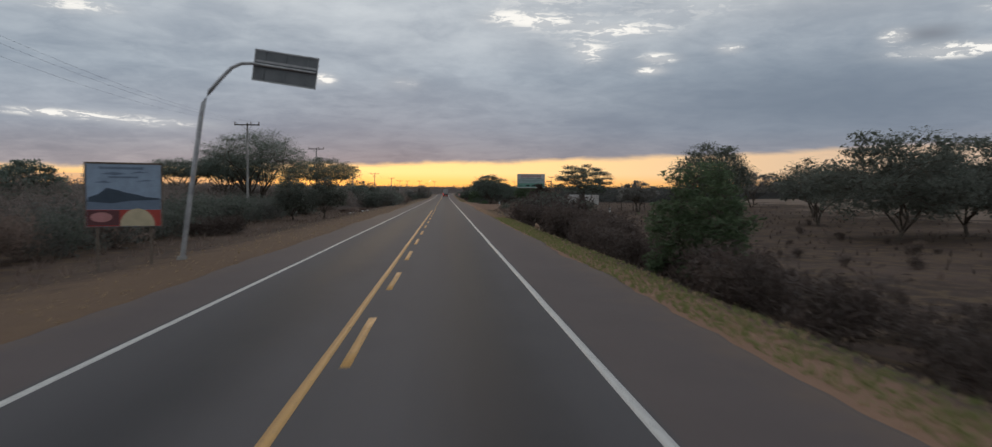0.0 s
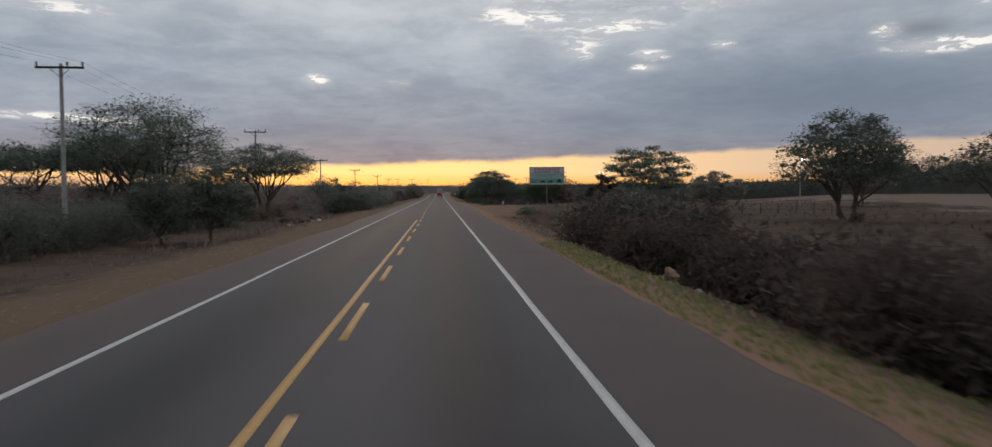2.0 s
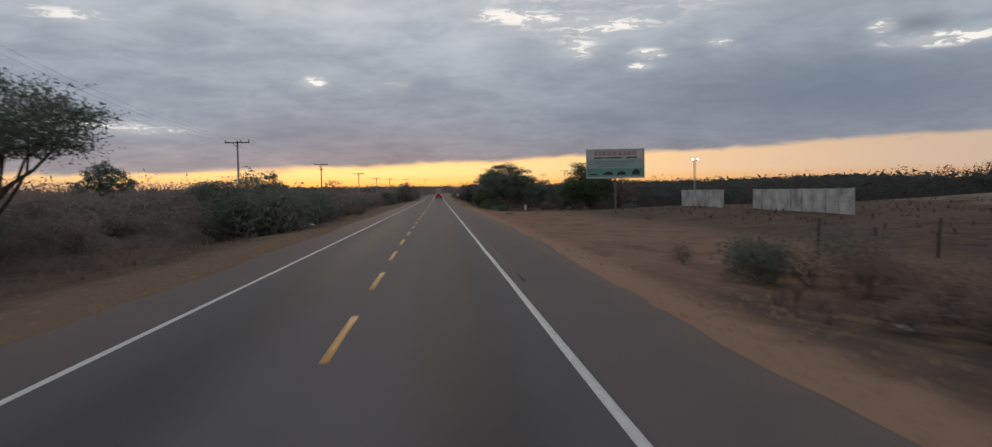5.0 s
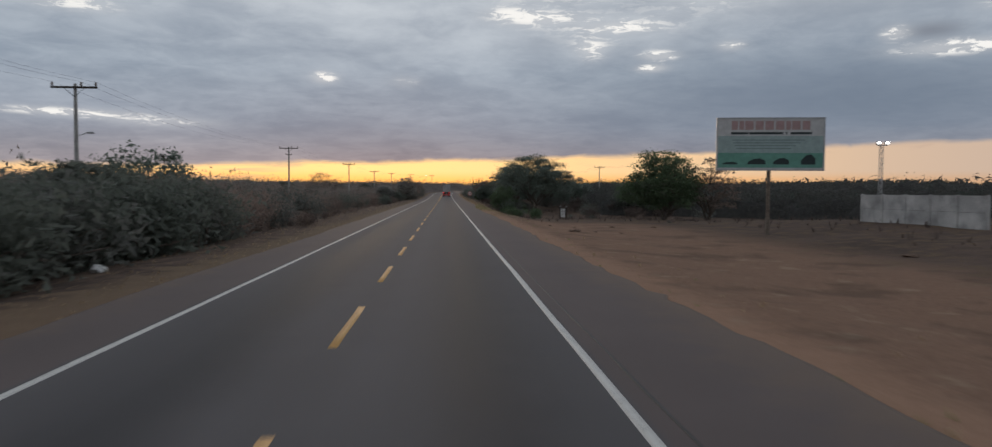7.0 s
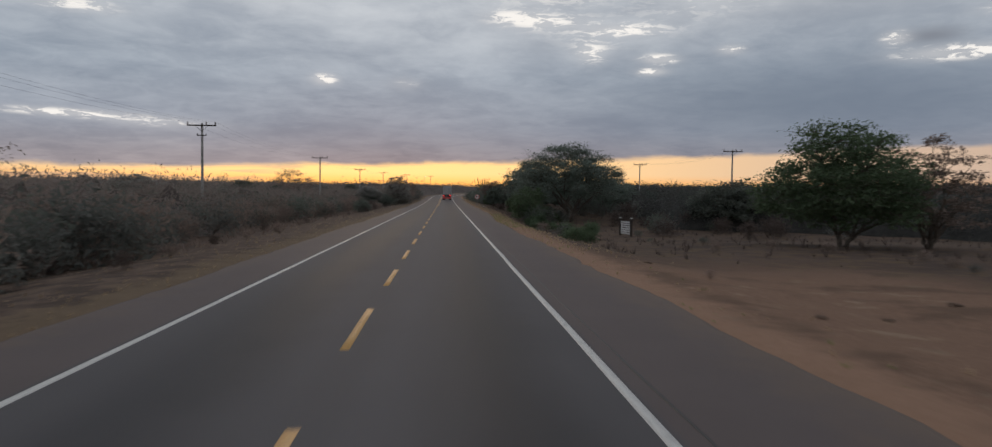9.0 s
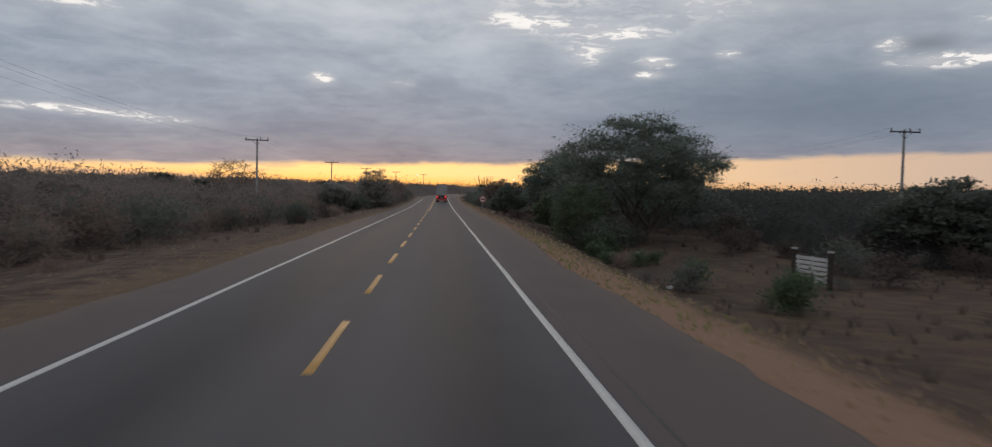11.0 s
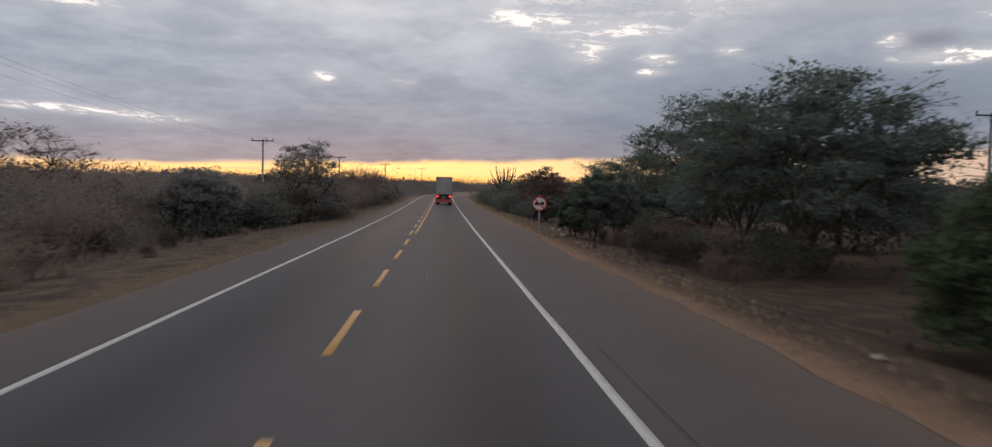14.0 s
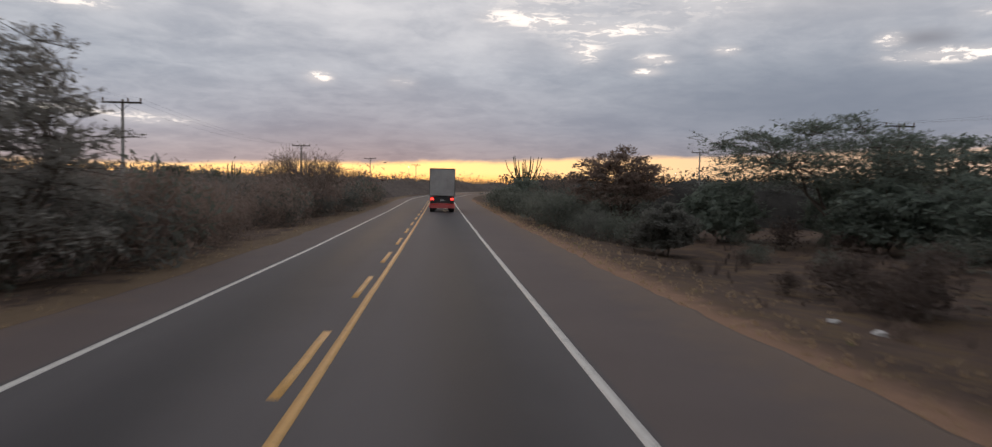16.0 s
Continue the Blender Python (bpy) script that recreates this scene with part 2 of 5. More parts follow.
def soil():
    mat, w, b = shader("soil", 0.95, 0.0, 0.1)
    p = place_of(w).outputs["Position"]
    sp = w.n.new("ShaderNodeSeparateXYZ")
    w.l.new(p, sp.inputs[0])
    x, y = sp.outputs[0], sp.outputs[1]
    n1, n2, n3 = w.noise(p, 0.12, 5.0), w.noise(p, 0.9, 6.0, 0.65), w.noise(p, 9.0, 5.0, 0.7)
    earth = w.mix(w.step(n1, 0.35, 0.65), (0.072, 0.051, 0.043), (0.116, 0.080, 0.064))
    straw = w.mix(n3, (0.100, 0.068, 0.046), (0.165, 0.115, 0.071))
    litter = (0.078, 0.057, 0.044)
    col = w.mix(w.step(n2, 0.46, 0.62), earth, straw)
    col = w.mix(w.m("MULTIPLY", w.step(n2, 0.48, 0.34), 0.75), col, litter)
    # bare trodden lay-by on the right of the road
    wob = w.m("MULTIPLY", w.m("SUBTRACT", n2, 0.5), 9.0)
    bare = w.m("MULTIPLY", w.m("MULTIPLY", w.step(w.m("ADD", y, wob), 112.0, 128.0), w.step(w.m("ADD", y, wob), 222.0, 205.0)),
               w.m("MULTIPLY", w.step(x, 5.0, 7.0), w.step(w.m("ADD", x, wob), 24.0, 17.0)))
    dirt = w.mix(w.step(n3, 0.3, 0.7), (0.180, 0.106, 0.072), (0.262, 0.162, 0.112))
    dirt = w.mix(w.m("MULTIPLY", w.step(n2, 0.56, 0.68), 0.7), dirt, (0.30, 0.215, 0.150))
    dirt = w.mix(w.m("MULTIPLY", w.step(w.noise(p, 0.32, 5.0, 0.6), 0.50, 0.36), 0.75), dirt, (0.125, 0.080, 0.056))
    col = w.mix(bare, col, dirt)
    pale = w.m("MULTIPLY", w.m("MULTIPLY", w.step(w.m("MULTIPLY_ADD", n1, 60.0, w.m("ADD", x, wob)), 96.0, 106.0), w.step(w.m("MULTIPLY_ADD", n1, 60.0, w.m("ADD", x, wob)), 136.0, 120.0)), w.step(y, 250.0, 225.0))
    col = w.mix(w.m("MULTIPLY", pale, 0.6), col, (0.27, 0.205, 0.16))
    # crumbled orange edge beside the pavement
    rim = w.m("MULTIPLY", w.step(w.m("ADD", x, w.m("MULTIPLY", w.m("SUBTRACT", n2, 0.5), 2.4)), 8.4, 7.0), w.step(x, 5.0, 6.0))
    col = w.mix(w.m("MULTIPLY", rim, 0.8), col, w.mix(n3, (0.255, 0.148, 0.098), (0.40, 0.250, 0.172)))
    # left verge: broad and bare at first, later a strip of short grass with brush behind
    ragged = w.m("ADD", x, w.m("MULTIPLY", w.m("SUBTRACT", n2, 0.5), 4.0))
    later = w.step(w.m("ADD", y, wob), 138.0, 172.0)
    rim = w.m("MULTIPLY", w.step(ragged, w.m("MULTIPLY_ADD", later, 2.9, -10.5), w.m("MULTIPLY_ADD", later, 1.3, -8.0)), w.step(x, -5.0, -5.8))
    bank = w.mix(n3, (0.150, 0.098, 0.067), (0.255, 0.172, 0.114))
    col = w.mix(w.m("MULTIPLY", later, w.m("MULTIPLY", w.step(x, -5.0, -6.2), 0.7)), col, w.mix(w.step(n2, 0.40, 0.62), (0.075, 0.055, 0.045), (0.165, 0.117, 0.092)))
    col = w.mix(w.m("MULTIPLY", rim, 0.75), col, w.mix(later, bank, w.mix(n3, (0.125, 0.090, 0.058), (0.212, 0.154, 0.100))))
    w.put(b.inputs["Base Color"], col)
    bump(w, b, w.m("ADD", w.noise(p, 3.0, 6.0, 0.7), w.m("MULTIPLY", w.noise(p, 25.0, 4.0), 0.4)), 0.7, 0.08)
    return mat


ASPHALT, SOIL = asphalt(), soil()
WHITE_LINE = paint("white_road_paint", (0.62, 0.60, 0.56), (0.22, 0.21, 0.20))
YELLOW_LINE = paint("yellow_road_paint", (0.58, 0.33, 0.11), (0.24, 0.15, 0.07))
TAR = mottled("tar", (0.034, 0.031, 0.030), (0.062, 0.057, 0.053), 6.0, 0.6)
BARK = mottled("bark", (0.075, 0.06, 0.048), (0.15, 0.12, 0.095), 5.0, 0.95, fine=30, relief=0.8, dist=0.03)
TWIG = mottled("dry_twigs", (0.14, 0.110, 0.092), (0.26, 0.208, 0.175), 5.0, 0.95)
LEAF_DARK = leafy("feathery_leaves", (0.072, 0.088, 0.075), (0.115, 0.134, 0.108))
LEAF_GREEN = leafy("green_leaves", (0.039, 0.057, 0.033), (0.071, 0.095, 0.051))
LEAF_DRY = leafy("dry_leaves", (0.095, 0.071, 0.058), (0.170, 0.129, 0.107))
LEAF_BROWN = leafy("brown_leaves", (0.038, 0.029, 0.025), (0.073, 0.056, 0.048))
LEAF_OLIVE = leafy("olive_leaves", (0.115, 0.112, 0.103), (0.178, 0.170, 0.154))
SCRUB_BROWN = scrubby("brown_scrub", (0.088, 0.072, 0.062), (0.152, 0.125, 0.109), (0.082, 0.086, 0.072))
SCRUB_DARK = scrubby("dark_scrub", (0.033, 0.033, 0.030), (0.057, 0.055, 0.049), (0.032, 0.042, 0.035))
# shade deep among the twigs is put into this colour
TWIG_SHADE = mottled("inner_twigs_shade", (0.022, 0.021, 0.019), (0.048, 0.045, 0.040), 1.3, 0.95, fine=9.0, relief=0.9, dist=0.12)
TWIG_MASS = mottled("inner_twigs", (0.070, 0.056, 0.048), (0.150, 0.119, 0.103), 1.3, 0.95, fine=9.0, relief=0.9, dist=0.12)
LEAF_THORN = leafy("thorn_bush_leaves", (0.056, 0.064, 0.052), (0.100, 0.106, 0.088))
LEAF_SAGE = leafy("grey_bush_leaves", (0.060, 0.063, 0.055), (0.102, 0.100, 0.088))
STRAW = leafy("straw", (0.154, 0.113, 0.072), (0.253, 0.190, 0.121))
WEED = leafy("verge_weeds", (0.082, 0.098, 0.036), (0.165, 0.172, 0.068))
CONCRETE = mottled("concrete", (0.25, 0.24, 0.225), (0.40, 0.385, 0.36), 2.5, 0.9, relief=0.3)
WHITEWASH = mottled("weathered_whitewash", (0.26, 0.25, 0.24), (0.60, 0.58, 0.55), 0.7, 0.9)
GALVANISED = mottled("galvanised_steel", (0.30, 0.30, 0.30), (0.46, 0.46, 0.46), 4.0, 0.5, 0.65)
PANEL_BACK = mottled("aluminium_panel_back", (0.13, 0.14, 0.145), (0.20, 0.21, 0.215), 1.5, 0.55, 0.5)
WOOD = mottled("grey_wood", (0.10, 0.078, 0.06), (0.22, 0.18, 0.145), 6.0, 0.95, relief=0.6, dist=0.02)
DARK_WOOD = mottled("dark_post_wood", (0.035, 0.028, 0.024), (0.075, 0.06, 0.05), 6.0, 0.95, relief=0.6, dist=0.02)
IRON = mottled("dark_iron", (0.035, 0.034, 0.034), (0.075, 0.07, 0.068), 8.0, 0.6, 0.6)
RUBBER = mottled("rubber", (0.015, 0.015, 0.015), (0.035, 0.034, 0.033), 9.0, 0.85)
PORCELAIN = mottled("brown_porcelain", (0.10, 0.065, 0.05), (0.18, 0.12, 0.09), 9.0, 0.3, spec=0.5)
TAN_STONE = mottled("tan_stone", (0.27, 0.175, 0.115), (0.42, 0.285, 0.19), 5.0, 0.95, relief=0.7, dist=0.03)
DRY_BRUSH = mottled("dead_brush", (0.10, 0.066, 0.048), (0.19, 0.125, 0.088), 9.0, 0.95, relief=0.9, dist=0.05)
MOUND = mottled("dug_earth", (0.075, 0.052, 0.042), (0.15, 0.103, 0.08), 3.0, 0.95, relief=0.8, dist=0.06)
STONE = mottled("pale_stone", (0.30, 0.245, 0.20), (0.48, 0.40, 0.33), 5.0, 0.95, relief=0.7, dist=0.03)
PLASTIC = mottled("white_plastic", (0.42, 0.41, 0.40), (0.66, 0.65, 0.63), 6.0, 0.5)

# ---------------------------------------------------------------- lie of the land
EDGE_Y = np.array([-200.0, 110, 135, 195, 225, 250, 280, 900])
EDGE_R = np.array([6.3, 6.3, 6.65, 6.65, 6.2, 5.95, 6.9, 6.9])
EDGE_L = -5.85
RISE_Y = np.array([-300.0, 330, 360, 406, 440, 480, 520, 560, 620, 800, 6000])
RISE_Z = np.array([0.0, 0, 0.1, 0.5, 0.95, 1.5, 2.15, 2.7, 3.3, 3.8, 4.0])
RIGHT_Y = np.array([-300.0, 65, 95, 115, 140, 200, 232, 255, 272, 300, 345, 6000])
RIGHT_Z = np.array([-1.5, -1.5, -0.9, -0.55, -0.3, -0.4, -0.85, -1.9, -1.8, -0.9, -0.5, -0.5])


def centre(y):
    """How far the road's middle has swung to the right."""
    s = np.clip(np.asarray(y, float) - 445.0, 0.0, 330.0)
    return s * s / 860.0


def rise(y):
    return np.interp(y, RISE_Y, RISE_Z)


def wave(x, y):
    return (np.sin(x * 0.31 + 1.3 * np.sin(y * 0.17)) + np.sin(y * 0.43 + 0.9 * np.sin(x * 0.23)) + 0.6 * np.sin(x * 1.1 + y * 0.83)
            + 0.6 * np.sin(y * 1.37 - x * 0.71)) / 3.2


def land(x, y):
    """Height of the ground."""
    x, y = np.asarray(x, float), np.asarray(y, float)
    u = x - centre(y)
    edge = np.interp(y, EDGE_Y, EDGE_R)
    r = np.clip((u - edge - 0.7) / 6.0, 0, 1)
    l = np.clip((-u + EDGE_L - 1.5) / 9.0, 0, 1)
    fall = np.interp(y, RIGHT_Y, RIGHT_Z) * r * r * (3 - 2 * r) - 1.0 * l * l * (3 - 2 * l)
    off = np.maximum(np.maximum(u - edge, EDGE_L - u), 0)
    rough = wave(x, y) * np.clip(off / 5.0, 0, 1) * 0.10
    hill = np.clip((u - 130) / 260, 0, 1) * 7.0 + np.clip((-u - 160) / 400, 0, 1) * 3.0
    hill = hill + np.clip((u - 24) / 10, 0, 1) * 0.75 * np.clip((y - 125) / 20, 0, 1) * np.clip((222 - y) / 20, 0, 1)
    hill = hill + np.clip((u - 62) / 40, 0, 1) * 1.9 * np.clip((300 - y) / 60, 0, 1)
    z = rise(y) + fall + rough + hill - 0.045
    inside = (u < edge - 0.35) & (u > EDGE_L + 0.35)
    return np.where(inside, rise(y) - 0.25, z)


# ---------------------------------------------------------------- mesh helpers
def raw_mesh(name, verts, quads, mats, slot=None, smooth=False):
    me = bpy.data.meshes.new(name)
    verts, quads = np.asarray(verts, np.float32), np.asarray(quads, np.int32)
    me.vertices.add(len(verts))
    me.vertices.foreach_set("co", verts.ravel())
    me.loops.add(quads.size)
    me.loops.foreach_set("vertex_index", quads.ravel())
    me.polygons.add(len(quads))
    me.polygons.foreach_set("loop_start", np.arange(0, quads.size, quads.shape[1], dtype=np.int32))
    for m in mats:
        me.materials.append(m)
    if slot is not None:
        me.polygons.foreach_set("material_index", np.asarray(slot, np.int32))
    me.update(calc_edges=True)
    if smooth:
        me.polygons.foreach_set("use_smooth", np.ones(len(quads), bool))
    return me


def sheet(ny, nx):
    i = np.arange(ny - 1)[:, None] * nx + np.arange(nx - 1)[None, :]
    return np.stack([i, i + 1, i + nx + 1, i + nx], -1).reshape(-1, 4)


def bm_box(bm, c, s, m=None, bevel=0.0):
    g = bmesh.ops.create_cube(bm, size=1.0)["verts"]
    bmesh.ops.scale(bm, vec=s, verts=g)
    if bevel:
        e = list({x for v in g for x in v.link_edges})
        g = bmesh.ops.bevel(bm, geom=e, offset=bevel, segments=2, profile=0.5, affect="EDGES")["verts"]
    bmesh.ops.translate(bm, vec=c, verts=g)
    if m is not None:
        bmesh.ops.transform(bm, matrix=m, verts=g)
    return g


def bm_rod(bm, a, b, r0, r1=None, n=10):
    a, b = Vector(a), Vector(b)
    d = b - a
    m = Matrix.Translation((a + b) / 2) @ d.to_track_quat("Z", "Y").to_matrix().to_4x4()
    bmesh.ops.create_cone(bm, cap_ends=True, segments=n, radius1=r0, radius2=r0 if r1 is None else r1, depth=d.length, matrix=m)


def part(name, bm, mat, parent, label=""):
    """Links a bmesh, or a mesh, as one mesh object under a thing or a part."""
    if isinstance(bm, bmesh.types.BMesh):
        me = bpy.data.meshes.new(name)
        bm.to_mesh(me)
        bm.free()
    else:
        me = bm
    if mat is not None:
        me.materials.append(mat)
    ob = new(name, me)
    ob.parent = parent
    return tagged(ob, label) if label else ob


def thing(name, m, label, category, group=""):
    ob = new(name)
    ob.empty_display_size = 0.2
    ob.matrix_world = m
    return tagged(ob, label, category, group)


def at(x, y, turn=0.0, dz=0.0, lean=0.0):
    return pose(x, y, float(land(x, y)) + dz, lean, 0, turn)


# ---------------------------------------------------------------- ground and road
def build_ground():
    ys = np.concatenate([[-400, -250, -150, -100, -70, -50], np.arange(-40, 470, 1.6), np.arange(472, 700, 6), [720, 760, 820, 900, 1050, 1300, 1700, 2300, 3200, 4600]])
    side = np.concatenate([np.arange(6.0, 16, 0.7), np.arange(16, 30, 1.6), np.arange(31, 60, 4), [66, 76, 90, 110, 130, 160, 200, 260, 330, 420, 600, 900, 1500, 2500, 4500]])
    us = np.concatenate([-side[::-1], [-5.4, -4.5, 0, 4.5, 5.3], side + 0.25])
    x = us[None, :] + centre(ys)[:, None]
    y = np.repeat(ys[:, None], len(us), 1)
    v = np.stack([x, y, land(x, y)], -1).reshape(-1, 3)
    ob = new("ground", raw_mesh("ground", v, sheet(len(ys), len(us)), [SOIL], smooth=True))
    tagged(ob, "dry brown earth with straw grass beside the road", "ground", kind="structure")


def build_road():
    rng = np.random.default_rng(3)
    ys = np.concatenate([np.arange(-60, 470, 0.8), np.arange(470, 760, 6)])
    wob = np.convolve(rng.normal(0, 1, len(ys) + 8), np.ones(9) / 9, "valid") * 0.30 + rng.normal(0, 0.045, len(ys))
    wob2 = np.convolve(rng.normal(0, 1, len(ys) + 8), np.ones(9) / 9, "valid") * 0.22 + rng.normal(0, 0.025, len(ys))
    er, elft = np.interp(ys, EDGE_Y, EDGE_R) + wob, EDGE_L + wob2
    c, z = centre(ys), rise(ys)
    cols = [(elft - 0.05, -0.22), (elft, -0.012), (elft + 0.12, 0.0), (ys * 0 - 3.8, 0.0), (ys * 0, 0.0), (ys * 0 + 3.7, 0.0), (er - 0.12, 0.0), (er, -0.012), (er + 0.05, -0.22)]
    v = np.stack([np.stack([u + c, ys, z + dz], -1) for u, dz in cols], 1).reshape(-1, 3)
    ob = new("road", raw_mesh("road", v, sheet(len(ys), len(cols)), [ASPHALT]))
    tagged(ob, "grey two-lane asphalt highway with paved shoulders", "road", kind="structure")


def stripe(name, u, width, y0, y1, mat, label, step=2.0, lift=0.004, wander=0.012, seed=0):
    rng = np.random.default_rng(seed)
    ys = np.linspace(y0, y1, max(2, int((y1 - y0) / step) + 1))
    mid = u + rng.normal(0, wander, len(ys)) + centre(ys)
    half = width / 2 + rng.normal(0, wander * 0.35, len(ys))
    z = rise(ys)
    rows = [(mid - half, -0.02), (mid - half, lift), (mid + half, lift), (mid + half, -0.02)]
    v = np.stack([np.stack([x, ys, z + dz], -1) for x, dz in rows], 1).reshape(-1, 3)
    q = sheet(len(ys), 4)
    n = len(v) - 4
    q = np.concatenate([q, [[0, 3, 2, 1], [n, n + 1, n + 2, n + 3]]])
    ob = new(name, raw_mesh(name, v, q, [mat]))
    return tagged(ob, label, "road marking", kind="structure")


def build_markings():
    stripe("edge_line", -3.79, 0.14, -60, 740, WHITE_LINE, "worn white edge line painted on the asphalt", 4.0, wander=0.007, seed=1)
    stripe("edge_line", 3.61, 0.15, -60, 740, WHITE_LINE, "worn white edge line painted on the asphalt", 4.0, wander=0.007, seed=2)
    stripe("centre_line", -0.43, 0.15, -60, 105.5, YELLOW_LINE, "solid yellow centre line painted on the asphalt", 4.0, wander=0.005, seed=3)
    stripe("centre_line", -0.14, 0.15, 330.0, 740, YELLOW_LINE, "solid yellow centre line painted on the asphalt", 4.0, wander=0.005, seed=4)
    starts = [10.4 + 8.36 * k for k in range(-5, 21)] + [186.2 + 8.04 * k for k in range(0, 7)] + [242.5 + 7.94 * k for k in range(0, 10)] + [321.1 + 8.1 * k for k in range(0, 30)]
    for i, y in enumerate(starts):
        u = float(np.interp(y, [105, 135, 320, 332], [-0.07, -0.28, -0.28, -0.46]))
        ob = stripe("centre_dash", u, 0.15, y, y + 4.15, YELLOW_LINE, "broken yellow dash of the centre line", 1.0, wander=0.004, seed=20 + i)
        tagged(ob, group="yellow centre dashes")
    stripe("tar_seam", 4.02, 0.05, 120, 330, TAR, "dark tar seam along the shoulder joint", 2.5, 0.003, 0.01, seed=9)
    for x, y, l, wd in ((1.03, 307.4, 1.5, 0.07), (1.0, 316.4, 1.3, 0.06)):
        stripe("tar_mark", x, wd, y, y + l, TAR, "dark tar mark on the asphalt", 0.3, 0.003, 0.006, seed=int(y))


build_ground()
build_road()
build_markings()

# ---------------------------------------------------------------- plants


def tube(pts, radii, n=5):
    pts = np.asarray(pts, float)
    d = np.gradient(pts, axis=0)
    d /= np.linalg.norm(d, axis=1, keepdims=True) + 1e-9
    ref = np.where(np.abs(d[:, 2:3]) > 0.9, [[1.0, 0, 0]], [[0, 0, 1.0]])
    a = np.cross(d, ref)
    a /= np.linalg.norm(a, axis=1, keepdims=True) + 1e-9
    b = np.cross(d, a)
    ang = np.linspace(0, 2 * np.pi, n, endpoint=False)
    ring = pts[:, None, :] + np.asarray(radii)[:, None, None] * (np.cos(ang)[None, :, None] * a[:, None, :] + np.sin(ang)[None, :, None] * b[:, None, :])
    k = len(pts)
    i = np.arange(k - 1)[:, None] * n
    j = np.arange(n)[None, :]
    q = np.stack([i + j, i + (j + 1) % n, i + n + (j + 1) % n, i + n + j], -1).reshape(-1, 4)
    return ring.reshape(-1, 3), q


def skeleton(rng, levels, fork, droop, wander, trunk, first, flare):
    """Branches as polylines with radii on a plant of height about 1; returns them and the twig points."""
    lines, twigs = [], []

    def shoot(p, d, length, r, level):
        n = 5 if level < 2 else 4
        pts = [p]
        for _ in range(n - 1):
            d = d + rng.normal(0, wander, 3) + np.array([0, 0, droop * (0.35 if level == 0 else -0.12 * level)])
            d = d / np.linalg.norm(d)
            p = p + d * length / (n - 1)
            pts.append(p)
        lines.append((np.array(pts), np.linspace(r, r * 0.55, n), level))
        if level >= levels:
            twigs.extend(pts[1:])
            return
        if level == levels - 1:
            twigs.extend(pts[2:])
        kids = fork + (1 if rng.random() < 0.5 else 0)
        for k in range(kids):
            a = 2 * np.pi * (k + rng.random()) / kids
            out = np.array([np.cos(a), np.sin(a), 0.0])
            lift = rng.uniform(-0.35, 1.1) if level else rng.uniform(0.1, 1.1)
            nd = d * 0.6 + out * rng.uniform(0.5, 1.0) * flare + np.array([0, 0, lift * 0.55])
            start = pts[-1] if k % 2 == 0 else pts[-2]
            grown = (0.26 if level == 0 else length * rng.uniform(0.62, 0.86))
            shoot(start, nd / np.linalg.norm(nd), grown, r * 0.56, level + 1)

    for b in range(trunk):
        a = 2 * np.pi * (b + rng.random() * 0.6) / trunk
        tilt = 0.12 if trunk == 1 else rng.uniform(0.2, 0.7)
        d = np.array([np.cos(a) * tilt, np.sin(a) * tilt, 1.0])
        shoot(np.array([np.cos(a), np.sin(a), 0]) * 0.015 * (trunk > 1), d / np.linalg.norm(d), first * rng.uniform(0.8, 1.2), 0.03 if trunk == 1 else 0.02, 0)
    return lines, np.array(twigs)


def leaves(rng, pts, per, spread, length, width, level=0.5):
    """Small pointed leaf sprays scattered round the twig points."""
    c = np.repeat(pts, per, 0)
    c = c + rng.normal(0, 1, c.shape) * np.asarray(spread)
    d = rng.normal(0, 1, c.shape) * np.array([1, 1, level])
    d /= np.linalg.norm(d, axis=1, keepdims=True)
    s = np.cross(d, rng.normal(0, 1, c.shape) * np.array([0.5, 0.5, 1.2]))
    s /= np.linalg.norm(s, axis=1, keepdims=True) + 1e-9
    k = rng.uniform(0.6, 1.4, (len(c), 1))
    d, s = d * length * k / 2, s * width * k / 2
    s = s * 1.12
    v = np.stack([c - d * 0.85 + s, c - d * 0.5 - s, c + d], 1).reshape(-1, 3)
    return v, np.arange(len(v)).reshape(-1, 3)


def plant(seed, height, spread, levels=4, fork=2, droop=0.0, wander=0.16, trunk=1, first=0.22, flare=1.0, per=6, puff=0.35, leaf=(0.34, 0.09), bias=0.5, low=0.0, wood_level=9, thick=0.6):
    """Wood and leaf meshes of one plant with the given height and crown width in metres."""
    rng = np.random.default_rng(seed)
    lines, tw = skeleton(rng, levels, fork, droop, wander, trunk, first, flare)
    mid = tw[:, :2].mean(0)
    half = max(np.percentile(np.abs(tw[:, :2] - mid), 97), 1e-3)
    sx = (spread / 2 - puff) / half
    sz = (height - puff) / np.percentile(tw[:, 2], 99.5)
    scale = np.array([sx, sx, sz])
    vs, qs, n = [], [], 0
    girth = height
    for p, r, lev in lines:
        if lev > wood_level:
            continue
        v, q = tube(p * scale, np.maximum(r * girth, 0.012), 5 if lev < 1 else 3)
        vs.append(v)
        qs.append(q + n)
        n += len(v)
    wv, wq = np.concatenate(vs), np.concatenate(qs)
    tp = tw * scale
    if low > 0:
        skirt = tp.copy()
        skirt[:, 2] *= rng.uniform(low, 1, len(tp))
        tp = np.concatenate([tp, skirt[:: 2]])
    lv, lq = leaves(rng, tp, per, (puff, puff, puff * thick), leaf[0], leaf[1], bias)
    lv[:, 2] = np.maximum(lv[:, 2], 0.03)
    return (wv, wq), (lv, lq)


